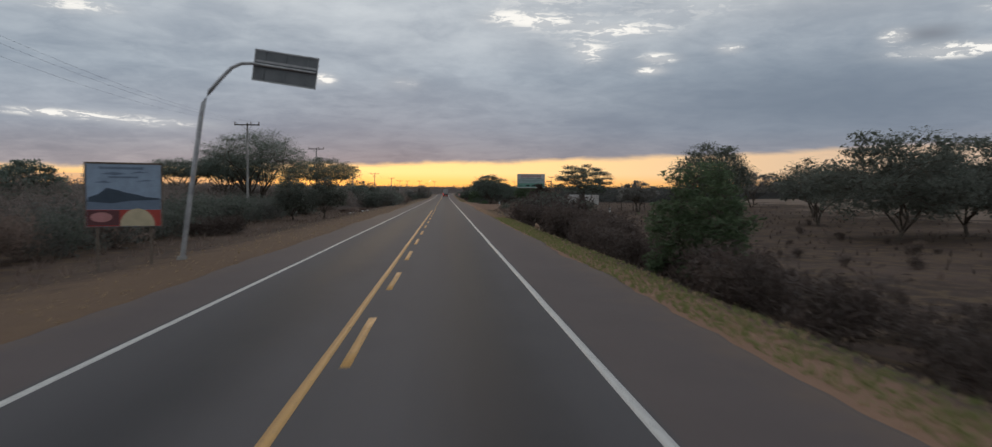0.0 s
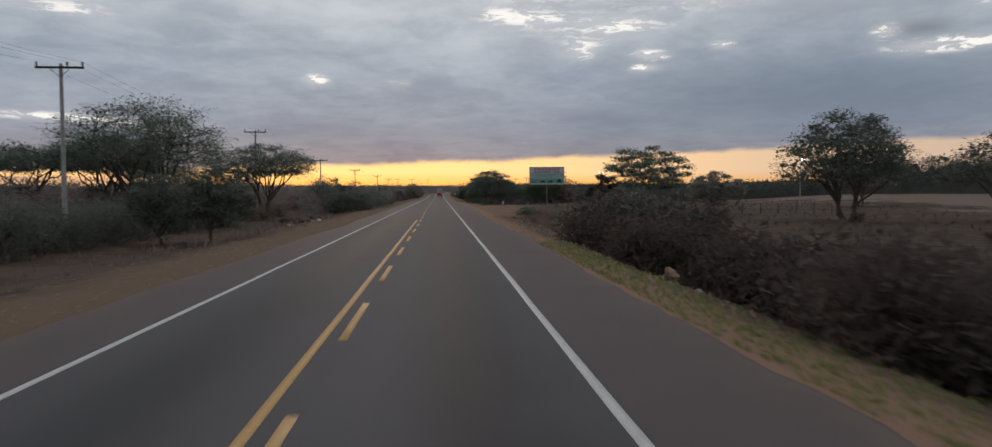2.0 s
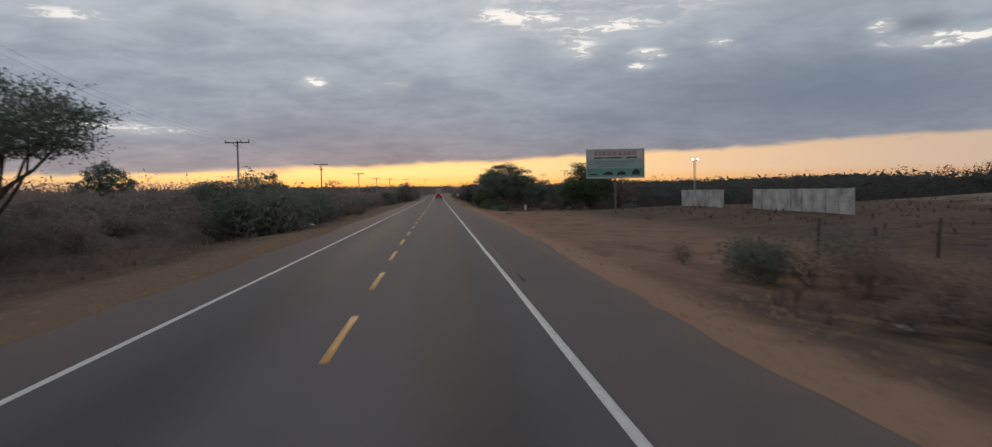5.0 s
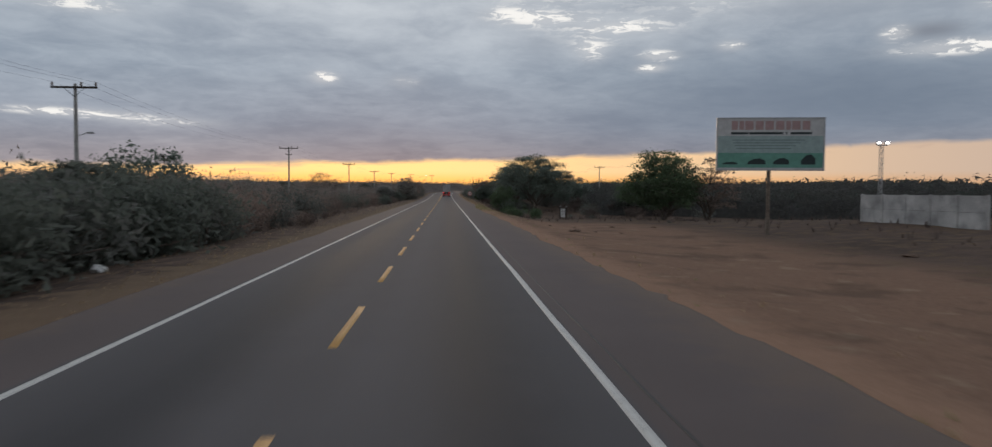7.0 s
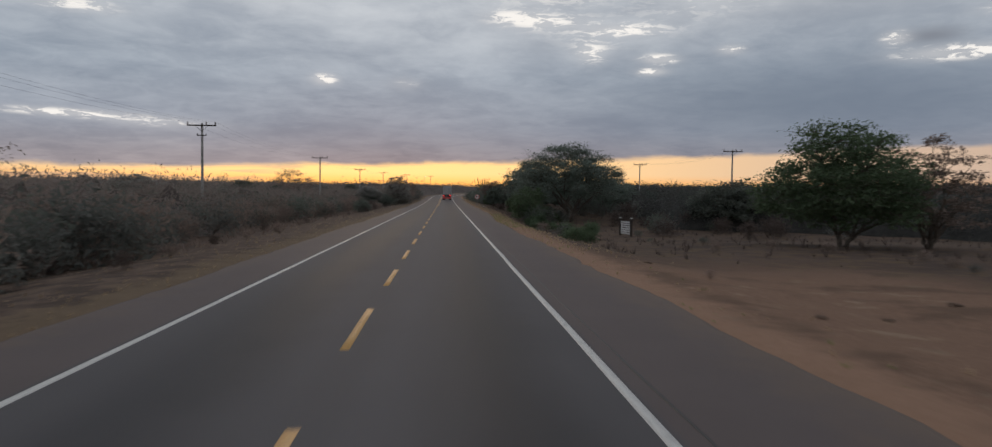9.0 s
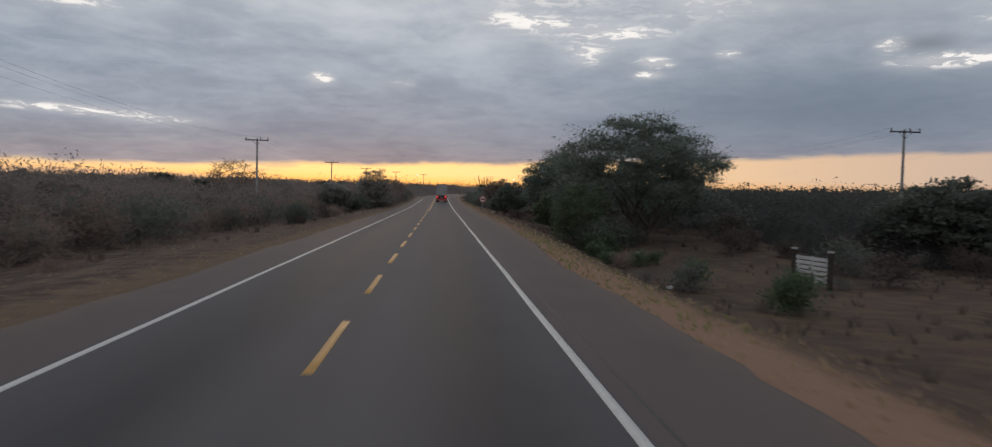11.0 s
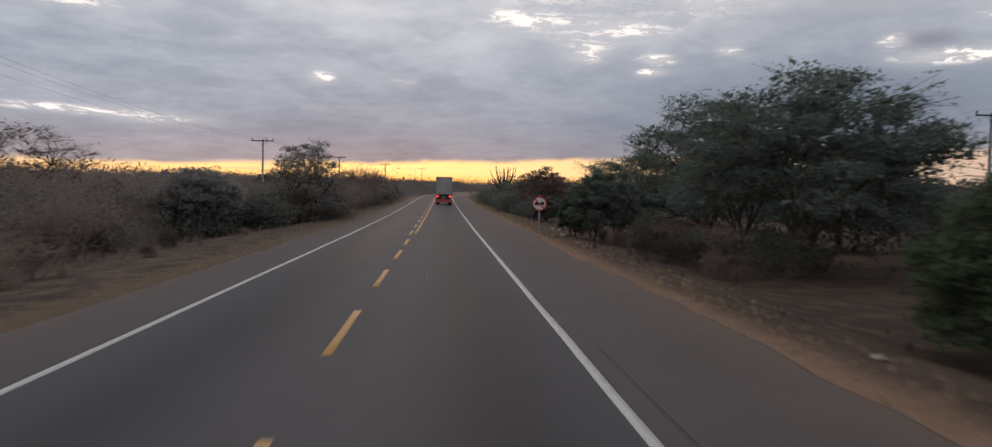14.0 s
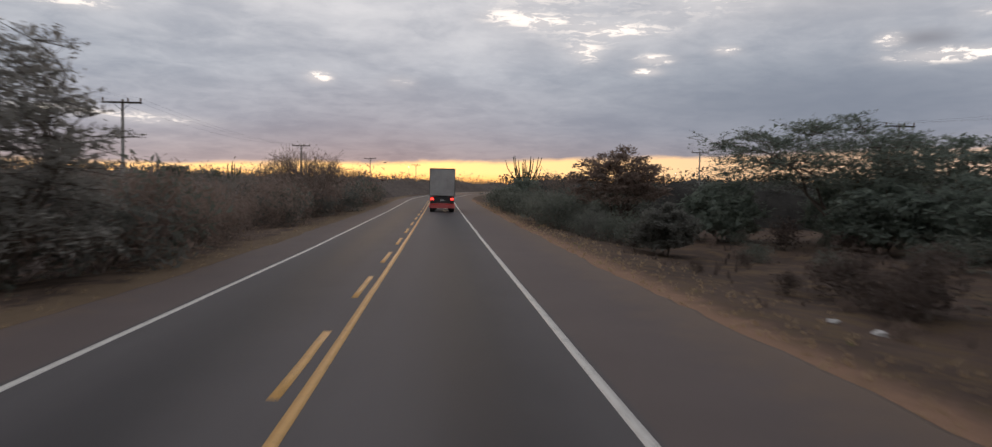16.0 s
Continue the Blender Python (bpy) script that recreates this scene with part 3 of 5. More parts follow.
def canopy(seed, height, spread, base=0.42, pads=46, twigs=6, per=8, puff=90, leaf=(0.30, 0.10), fill=22, blot=(0.5, 0.26), flat=0.38, dome=0.6, sag=0.10, trunk=2, size=0.26):
    """Wood and leaf meshes of a tree whose crown is made of layered leafy pads on spreading limbs."""
    rng = np.random.default_rng(seed)
    R, h0 = spread / 2, base * height
    ph = rng.uniform(0, 6.28, 3)

    def reach(a):
        return R * (0.92 + 0.10 * np.sin(2 * a + ph[0]) + 0.09 * np.sin(3 * a + ph[1]) + 0.06 * np.sin(5 * a + ph[2]))

    # pads spread evenly through the dome
    cand = 14
    mids = []
    for _ in range(pads):
        a = rng.uniform(0, 6.28, cand)
        rho = np.sqrt(rng.uniform(0.0, 1, cand)) * 0.84
        top = h0 + (height - h0) * (1 - rho ** 2) ** dome * rng.uniform(0.9, 1.0, cand)
        low = h0 + 0.12 * (height - h0) - sag * height * rho ** 2
        k = rng.uniform(0, 1, cand) ** 0.65
        c = np.stack([np.cos(a) * rho * reach(a), np.sin(a) * rho * reach(a), low + (top - low) * k - 0.03 * height], -1)
        if mids:
            gap = np.linalg.norm((c[:, None] - np.array(mids)[None]) * [1, 1, 1.7], axis=2).min(1)
            mids.append(c[int(np.argmax(gap))])
        else:
            mids.append(c[0])
    mids = np.array(mids)
    rad = R * size * rng.uniform(0.7, 1.25, pads)
    vs, qs, n = [], [], 0

    def branch(pts, r0, r1, sides):
        nonlocal n
        v, q = tube(pts, np.linspace(r0, r1, len(pts)), sides)
        vs.append(v)
        qs.append(q + n)
        n += len(v)

    def bend(p0, p1, k, lift):
        t = np.linspace(0, 1, k)[:, None]
        ln = np.linalg.norm(p1 - p0)
        off = np.cumsum(rng.normal(0, 0.05 * ln, (k, 3)), 0) * np.sin(t * np.pi)
        return p0 + (p1 - p0) * t + off + np.sin(t * np.pi) * [0, 0, lift * ln]

    girth = 0.022 * height
    knots = []
    for b in range(trunk):
        a = 6.28 * (b + rng.random() * 0.6) / trunk
        foot = np.array([np.cos(a), np.sin(a), 0]) * girth * 0.8 * (trunk > 1) - [0, 0, 0.15]
        crotch = np.array([np.cos(a) * R * 0.14, np.sin(a) * R * 0.14, h0 * rng.uniform(0.45, 0.7)])
        pts = bend(foot, crotch, 6, 0.0)
        branch(pts, girth * rng.uniform(0.9, 1.2), girth * 0.7, 8)
        for m in range(5):
            aa = a + (m - 2) * (6.28 / trunk / 4.2) + rng.normal(0, 0.2)
            end = np.array([np.cos(aa) * R * rng.uniform(0.3, 0.62), np.sin(aa) * R * rng.uniform(0.3, 0.62), h0 + (height - h0) * rng.uniform(0.12, 0.5)])
            limb = bend(pts[-1 - (m % 2)], end, 6, 0.08)
            branch(limb, girth * 0.5, girth * 0.22, 5)
            knots.extend(limb[2:])
    knots = np.array(knots)
    tips, cloud, hearts = [], [], []
    for c, r in zip(mids, rad):
        k = knots[int(np.argmin(np.linalg.norm(knots - c, axis=1)))]
        arm = bend(k, c, 5, 0.06)
        branch(arm, girth * 0.2, 0.02, 3)
        for _ in range(twigs):
            a = rng.uniform(0, 6.28)
            out = np.array([np.cos(a), np.sin(a), rng.uniform(-0.25, 0.42)])
            end = c + out * r * rng.uniform(0.8, 1.25) - [0, 0, 0.05 * r]
            tw = bend(c if rng.random() < 0.6 else arm[3], end, 3, 0.12)
            branch(tw[::2], 0.016, 0.007, 3)
            t = rng.uniform(0.25, 1.02, per)[:, None] * 1.999
            i = np.minimum(t.astype(int), 1)[:, 0]
            tips.append(tw[i] + (tw[i + 1] - tw[i]) * (t - i[:, None]))
        p = rng.normal(0, 1, (puff, 3))
        p *= (rng.uniform(0.25, 1, (puff, 1)) ** 0.6) / np.linalg.norm(p, axis=1, keepdims=True)
        cloud.append(c + p * [r, r, r * flat] * rng.uniform(0.92, 1.12))
        p = rng.normal(0, 0.34, (fill, 3))
        hearts.append(c + np.clip(p, -0.7, 0.7) * [r, r, r * flat])
    near = 0.16 * leaf[0]
    v1, q1 = leaves(rng, np.concatenate(tips), 1, (near, near, near), leaf[0], leaf[1], 0.4)
    v2, q2 = leaves(rng, np.concatenate(cloud), 1, (near, near, near), leaf[0], leaf[1], 0.45)
    v3, q3 = leaves(rng, np.concatenate(hearts), 1, (near, near, near), blot[0], blot[1], 0.5)
    lv = np.concatenate([v1, v2, v3])
    lq = np.concatenate([q1, q2 + len(v1), q3 + len(v1) + len(v2)])
    floor = lv[:, 2] > 0.05
    lv[~floor, 2] = 0.05
    return (np.concatenate(vs), np.concatenate(qs)), (lv, lq)


def tree(x, y, seed, height, spread, bark, leaf_mat, label, form):
    ob = thing("tree", at(x, y, seed * 77.0), label, "tree")
    if "pads" in form:
        (wv, wq), (lv, lq) = canopy(seed, height, spread, **form)
    else:
        (wv, wq), (lv, lq) = plant(seed, height + 0.15, spread, **form)
        wv[:, 2] -= 0.15
        lv[:, 2] -= 0.15
    part("trunk", raw_mesh("trunk", wv, wq, [], smooth=True), bark, ob)
    part("crown", raw_mesh("crown", lv, lq, []), leaf_mat, ob)
    return ob


FIELD = dict(base=0.17, pads=64, twigs=6, per=8, puff=125, leaf=(0.27, 0.10), fill=80, blot=(0.5, 0.26), flat=0.5, trunk=1, sag=0.0, size=0.27)
UMBRELLA = dict(base=0.42, pads=48, twigs=5, per=7, puff=60, leaf=(0.36, 0.12), fill=18, blot=(0.6, 0.3))
NEAR_UMBRELLA = dict(base=0.36, pads=80, twigs=12, per=17, puff=330, leaf=(0.175, 0.055), fill=135, blot=(0.36, 0.18), flat=0.42, sag=0.14, size=0.23)
FLAT_TOP = dict(NEAR_UMBRELLA, base=0.36, pads=64, flat=0.32, dome=0.4, sag=-0.16, fill=34, puff=170, trunk=1)
DENSE = dict(base=0.12, pads=52, twigs=5, per=6, puff=62, leaf=(0.30, 0.15), fill=26, blot=(0.5, 0.3), flat=0.7, dome=0.5, sag=0.02, size=0.25)
NEAR_DENSE = dict(DENSE, pads=60, twigs=7, per=8, puff=150, leaf=(0.14, 0.075), fill=40, blot=(0.26, 0.14))
AIRY = dict(base=0.36, pads=60, twigs=8, per=9, puff=70, leaf=(0.32, 0.09), fill=10, blot=(0.5, 0.2), flat=0.45, dome=0.55, sag=0.08, trunk=3, size=0.22)
FULL = dict(AIRY, pads=92, puff=180, fill=26, blot=(0.36, 0.15), leaf=(0.21, 0.07), size=0.23)
GROVE = dict(FULL, base=0.38, sag=-0.01, pads=104, puff=210, fill=64, blot=(0.32, 0.14))
BARE = dict(levels=4, fork=3, droop=0.10, wander=0.14, trunk=3, first=0.14, flare=0.7, per=1, puff=0.15, leaf=(0.16, 0.05), bias=0.8)

# across, along, seed, height, crown width, form, leaf, label
TREES = [
    (-28.3, 116.2, 11, 13.4, 19.5, dict(GROVE, base=0.42), LEAF_DARK, "tall dark thorn tree with fine spreading crown behind scrub"),
    (-34.5, 121.5, 70, 10.0, 14.0, dict(GROVE, base=0.55, pads=70, puff=150), LEAF_DARK, "broad dark thorn tree with flat-bottomed crown behind scrub"),
    (-37.5, 112.0, 12, 8.4, 14.0, dict(GROVE, base=0.68, pads=64, puff=150), LEAF_DARK, "broad dark thorn tree with flat-bottomed crown behind scrub"),
    (-21.2, 137.5, 13, 10.2, 14.5, dict(GROVE, base=0.54, pads=80, puff=150), LEAF_DARK, "spreading thorn tree with feathery crown behind scrub"),
    (-23.3, 203.4, 14, 7.4, 10.0, DENSE, LEAF_DARK, "dense dark green tree rising out of the scrub"),
    (-39.0, 192.0, 15, 8.4, 8.0, DENSE, LEAF_DARK, "dense dark green tree rising out of the scrub"),
    (-33.8, 351.4, 16, 8.8, 13.0, dict(AIRY, base=0.3, puff=70, leaf=(0.25, 0.055), fill=6), LEAF_DRY, "nearly bare dry tree rising out of the scrub"),
    (-9.9, 347.5, 17, 7.3, 7.4, dict(FULL, base=0.12, puff=110, fill=9, leaf=(0.2, 0.06)), LEAF_OLIVE, "bushy dark roadside tree with twiggy outline"),
    (-10.2, 390.0, 18, 6.2, 6.0, BARE, LEAF_DRY, "leafless dry shrub tree with upright twigs"),
    (-12.6, 394.0, 19, 6.0, 6.0, BARE, LEAF_DRY, "leafless dry shrub tree with upright twigs"),
    (-9.2, 398.0, 20, 5.6, 5.0, BARE, LEAF_DRY, "leafless dry shrub tree with upright twigs"),
    (42.9, 64.3, 21, 11.0, 16.0, FIELD, LEAF_THORN, "broad dark thorn tree standing in the dry field"),
    (54.0, 70.0, 22, 10.5, 15.0, FIELD, LEAF_THORN, "broad dark thorn tree standing in the dry field"),
    (11.7, 28.6, 23, 5.4, 5.2, NEAR_DENSE, LEAF_GREEN, "leafy green bush tree on the embankment"),
    (43.2, 111.4, 24, 11.6, 15.0, dict(FIELD, base=0.3, trunk=3, pads=74, puff=150, fill=56), LEAF_THORN, "tall thorn tree with clumped crown in the field"),
    (23.6, 115.5, 25, 8.3, 9.8, dict(FLAT_TOP, base=0.28, sag=-0.2), LEAF_DARK, "flat-topped thorn tree with layered feathery crown"),
    (35.5, 127.0, 26, 5.6, 7.5, AIRY, LEAF_OLIVE, "low flat-topped thorn tree in the field"),
    (19.3, 288.5, 27, 11.7, 17.0, dict(NEAR_UMBRELLA, base=0.27, pads=96, dome=0.47), LEAF_DARK, "huge dark mesquite tree with feathery drooping crown"),
    (18.4, 318.5, 28, 9.3, 14.5, NEAR_UMBRELLA, LEAF_DARK, "big dark mesquite tree with feathery drooping crown"),
    (29.0, 231.9, 29, 9.3, 12.5, dict(FIELD, base=0.13, pads=90, puff=200, leaf=(0.20, 0.10), fill=95, blot=(0.36, 0.2), trunk=2), LEAF_GREEN, "full green tree with short dark trunk in the field"),
    (34.4, 230.3, 30, 8.4, 8.4, dict(AIRY, base=0.15, pads=50, puff=34, leaf=(0.3, 0.05), fill=10), LEAF_DRY, "half-bare golden brown tree beside a green tree"),
    (20.3, 338.5, 31, 10.6, 14.0, dict(NEAR_UMBRELLA, pads=68, fill=95, size=0.22), LEAF_DARK, "big dark mesquite tree with feathery drooping crown"),
    (23.9, 370.0, 32, 8.0, 14.0, FLAT_TOP, LEAF_DARK, "flat-topped dark thorn tree behind the roadside bushes"),
    (33.0, 372.0, 33, 7.4, 11.0, UMBRELLA, LEAF_DARK, "flat-topped dark thorn tree behind the roadside bushes"),
    (14.5, 381.0, 34, 6.4, 8.0, AIRY, LEAF_DRY, "sparse dry roadside tree with twiggy crown"),
    (38.0, 274.0, 35, 6.8, 11.0, FIELD, LEAF_THORN, "dark flat-topped tree in the dry field"),
    (12.6, 281.5, 36, 5.2, 6.0, NEAR_DENSE, LEAF_GREEN, "rounded leafy green roadside tree"),
    (13.4, 301.0, 37, 4.3, 5.2, dict(NEAR_DENSE, base=0.04, sag=0.0, pads=76), LEAF_GREEN, "rounded leafy green roadside tree"),
    (19.5, 330.0, 38, 6.4, 8.0, dict(FULL, base=0.5), LEAF_DARK, "rounded dark green roadside tree"),
    (24.0, 302.0, 39, 8.6, 12.0, dict(NEAR_UMBRELLA, pads=60, puff=190, fill=110), LEAF_DARK, "dark mesquite tree with feathery crown"),
    (48.0, 88.0, 40, 7.5, 10.0, UMBRELLA, LEAF_THORN, "rounded thorn tree standing in the dry field"),
    (70.0, 104.0, 41, 8.0, 12.0, UMBRELLA, LEAF_THORN, "rounded thorn tree standing in the dry field"),
    (58.0, 108.0, 59, 9.4, 14.0, UMBRELLA, LEAF_THORN, "rounded thorn tree standing in the dry field"),
    (63.0, 92.0, 60, 9.0, 14.0, UMBRELLA, LEAF_THORN, "rounded thorn tree standing in the dry field"),
    (62.0, 140.0, 42, 7.5, 11.0, UMBRELLA, LEAF_OLIVE, "rounded thorn tree standing in the dry field"),
    (13.5, 84.0, 43, 4.1, 5.0, NEAR_DENSE, LEAF_THORN, "dense dark bush tree on the embankment"),
    (-36.0, 140.0, 44, 7.8, 12.0, dict(GROVE, base=0.70, pads=46, puff=110), LEAF_DARK, "airy dark thorn tree with thin crown behind scrub"),
    (-38.5, 72.0, 98, 6.6, 7.5, UMBRELLA, LEAF_DARK, "rounded dark thorn tree behind the roadside hoarding"),
    (-20.5, 28.0, 46, 5.2, 7.0, DENSE, LEAF_DARK, "dense dark tree behind the roadside sign"),
    (-28.0, 42.0, 47, 6.2, 8.0, DENSE, LEAF_OLIVE, "dense dark tree behind the roadside sign"),
    (-11.0, 430.0, 48, 5.4, 7.0, BARE, LEAF_DRY, "leafless dry shrub tree with upright twigs"),
    (15.0, 408.0, 49, 5.2, 7.0, BARE, LEAF_DRY, "leafless dry shrub tree with upright twigs"),
    (13.5, 432.0, 50, 4.6, 6.5, DENSE, LEAF_DARK, "dense dark roadside bush tree"),
    (30.0, 352.0, 51, 6.5, 9.0, UMBRELLA, LEAF_OLIVE, "low thorn tree behind the roadside bushes"),
    (-15.5, 177.0, 61, 5.0, 7.0, FULL, LEAF_THORN, "broad thorn tree standing in the roadside scrub"),
    (-19.0, 169.0, 62, 5.2, 8.0, FULL, LEAF_DARK, "broad thorn tree standing in the roadside scrub"),
    (-15.0, 338.0, 63, 4.8, 7.0, FULL, LEAF_OLIVE, "broad thorn tree standing in the roadside scrub"),
    (24.5, 365.0, 64, 4.0, 6.0, DENSE, LEAF_DARK, "dense dark thicket tree behind the round sign"),
    (28.0, 373.0, 65, 4.4, 7.0, DENSE, LEAF_DARK, "dense dark thicket tree behind the round sign"),
    (12.3, 363.0, 66, 2.6, 3.6, NEAR_DENSE, LEAF_SAGE, "small grey-green thicket tree behind the round sign"),
    (19.5, 374.0, 67, 3.8, 6.0, DENSE, LEAF_DARK, "dense dark thicket tree behind the round sign"),
    (28.5, 362.0, 68, 4.2, 8.0, DENSE, LEAF_DARK, "dense dark thicket tree behind the round sign"),
    (27.0, 331.0, 55, 6.6, 9.0, DENSE, LEAF_DARK, "dense dark tree behind the big mesquite trees"),
    (31.0, 346.0, 56, 6.2, 9.0, DENSE, LEAF_DARK, "dense dark tree behind the big mesquite trees"),
    (34.0, 322.0, 57, 7.0, 10.0, DENSE, LEAF_DARK, "dense dark tree behind the big mesquite trees"),
    (30.0, 310.0, 58, 6.4, 9.0, DENSE, LEAF_DARK, "dense dark tree behind the big mesquite trees"),
    (-12.7, 87.0, 71, 5.1, 5.4, dict(NEAR_DENSE, base=0.24, trunk=1), LEAF_THORN, "small dark green tree on the wide dry verge"),
    (-17.0, 90.3, 72, 5.0, 5.4, dict(NEAR_DENSE, base=0.24, trunk=1), LEAF_THORN, "small dark green tree on the wide dry verge"),
    (13.1, 90.6, 73, 4.9, 3.0, NEAR_DENSE, LEAF_BROWN, "tall narrow dark bush tree on the embankment"),
    (11.0, 332.8, 74, 4.8, 3.4, dict(NEAR_DENSE, base=0.16, pads=44), LEAF_DARK, "slim dark tree leaning over the verge"),
    (12.8, 334.4, 75, 5.2, 3.8, dict(NEAR_DENSE, base=0.16, pads=44), LEAF_DARK, "slim dark tree leaning over the verge"),
    (10.2, 335.2, 76, 3.2, 2.4, dict(NEAR_DENSE, pads=36), LEAF_GREEN, "slender green bush tree behind the round sign"),
    (-11.6, 625.0, 77, 5.6, 7.5, dict(UMBRELLA, base=0.45), LEAF_DARK, "small umbrella-shaped tree far along the road"),
    (-41.8, 340.4, 86, 6.2, 6.5, UMBRELLA, LEAF_THORN, "low rounded thorn tree rising out of the scrub"),
    (-31.8, 328.5, 97, 4.9, 6.0, DENSE, LEAF_THORN, "low rounded thorn tree rising out of the scrub"),
    (-28.5, 413.5, 90, 5.8, 6.0, UMBRELLA, LEAF_THORN, "low rounded thorn tree rising out of the scrub"),
    (-30.6, 433.9, 92, 5.3, 8.0, DENSE, LEAF_THORN, "low rounded thorn tree rising out of the scrub"),
    (-30.0, 258.0, 52, 5.4, 8.0, AIRY, LEAF_OLIVE, "small airy tree rising out of the scrub"),
    (-46.0, 300.0, 53, 6.0, 9.0, AIRY, LEAF_OLIVE, "small airy tree rising out of the scrub"),
    (-36.0, 402.0, 54, 5.6, 8.0, AIRY, LEAF_OLIVE, "small airy tree rising out of the scrub"),
]


def build_trees():
    for x, y, seed, h, wd, form, leaf_mat, label in TREES:
        tree(x, y, seed, h, wd, BARK if form is not BARE else TWIG, leaf_mat, label, form)


def bush_mesh(seed, height, spread, leaf_mat, per, leaf, low, trunk=4, puff=0.22, wood=1):
    """Stems and crown of one kind of bush."""
    (wv, wq), (lv, lq) = plant(seed, height, spread, levels=2, fork=3, droop=0.05, wander=0.2, trunk=trunk, first=0.16, per=per, puff=puff, leaf=leaf, bias=0.9, low=low, wood_level=wood)
    wv[:, 2] -= 0.08
    return raw_mesh("branchwork", wv, wq, [TWIG]), raw_mesh("crown", lv, lq, [leaf_mat])


def build_bushes():
    lib = {
        "thorn": [bush_mesh(50 + i, 2.0, 2.6, LEAF_THORN if i % 2 else LEAF_SAGE, 3, (0.22, 0.075), 0.1) for i in range(4)],
        "green": [bush_mesh(60 + i, 2.0, 2.4, LEAF_GREEN, 4, (0.22, 0.105), 0.1) for i in range(4)],
        "brown": [bush_mesh(80 + i, 2.0, 2.5, LEAF_BROWN, 3, (0.26, 0.074), 0.1) for i in range(4)],
        "shade": [bush_mesh(90 + i, 2.0, 2.6, LEAF_THORN, 4, (0.20, 0.073), 0.1) for i in range(3)],
        "dry": [bush_mesh(70 + i, 2.0, 2.5, LEAF_DRY, 3, (0.24, 0.045), 0.1) for i in range(4)],
    }
    words = {"thorn": ("thorn_bush", "dark grey-green thorn bush on the dry verge"), "green": ("green_bush", "leafy green bush beside the road"),
             "brown": ("scrub_bush", "dark brown twiggy thorn bush on the embankment"),
             "shade": ("thorn_bush", "dense dark green thorn bush beside the verge"),
             "dry": ("dry_bush", "dry brown leafless bush on the verge")}
    # along from, to, across from, to, height from, to, how many, kinds
    beds = [
        (46.2, 48.4, 10.8, 11.5, 2.0, 2.3, 3, "brown"), (12, 75, 17, 42, 0.35, 1.0, 46, "dry brown brown"), (13, 48, 9.8, 14.5, 1.2, 2.2, 52, "brown"), (48, 86, 9.9, 15.0, 1.9, 3.1, 60, "brown"), (70, 112, 20, 48, 0.4, 1.1, 30, "brown dry brown"), (76, 86, 11.5, 16, 3.0, 4.2, 20, "brown brown thorn"),
        (92, 130, 10.5, 18, 0.5, 1.1, 26, "dry"), (119, 127, 11, 13, 1.4, 1.8, 3, "thorn"), (112, 125, 12.6, 16, 1.4, 2.0, 8, "dry dry thorn"),
        (206, 262, 10, 26, 0.35, 0.9, 18, "dry dry thorn"), (114.8, 116.3, 23.2, 24.2, 1.6, 2.6, 3, "shade"), (268, 279, 11.8, 16, 0.6, 1.3, 14, "green dry"), (226, 230, 9.3, 10.3, 0.9, 1.2, 3, "green"),
        (277, 291, 12.8, 18, 1.6, 3.2, 14, "green thorn thorn"), (314, 345, 15.5, 22, 1.4, 2.6, 10, "thorn dry"), (314, 340, 11.5, 15.5, 0.6, 1.4, 16, "dry brown brown"), (284, 336, 24, 42, 1.8, 3.3, 24, "thorn brown thorn"), (256, 284, 24, 44, 1.4, 2.6, 20, "brown thorn brown"), (250, 262, 13.5, 16, 1.2, 1.9, 4, "green thorn"),
        (338, 384, 10.4, 19, 0.35, 1.0, 22, "brown dry dry"), (343, 350, 12.0, 14.0, 1.2, 1.9, 4, "brown"), (366, 380, 9.8, 13.0, 1.3, 2.2, 9, "thorn shade"), (352, 388, 15.5, 26, 1.0, 2.0, 16, "shade brown shade"), (380, 446, 9.5, 16, 1.9, 3.4, 50, "shade shade thorn"),
        (30, 60, -18.8, -23, 2.2, 3.3, 26, "thorn thorn dry"), (57, 64, -15.5, -18.5, 1.3, 1.9, 9, "brown"),
        (60, 120, -20.6, -26, 2.4, 3.6, 58, "thorn thorn shade"), (115, 158, -21.5, -28, 2.0, 3.2, 24, "thorn dry dry"),
        (156, 184, -10.8, -15.5, 3.0, 4.3, 40, "shade shade thorn"), (193, 197.5, -8.6, -9.8, 0.8, 1.3, 4, "brown dry"), (178, 225, -12.0, -17, 2.4, 3.8, 34, "dry thorn dry"), (225, 330, -16.4, -20.5, 2.0, 3.6, 54, "dry dry thorn"), (186, 335, -9.2, -14.5, 0.25, 0.75, 40, "dry dry brown"), (335, 348, -10.5, -16, 2.2, 3.8, 18, "dry thorn shade"), (284.5, 288, -9.6, -10.6, 1.7, 2.3, 4, "shade"), (297, 312, -10.4, -12.8, 1.2, 2.0, 9, "dry dry brown"), (321, 323, -11.0, -11.8, 0.9, 1.2, 2, "brown"),
        (346, 446, -8.4, -12.5, 2.3, 4.0, 64, "dry thorn dry"),
    ]
    rng = random.Random(8)
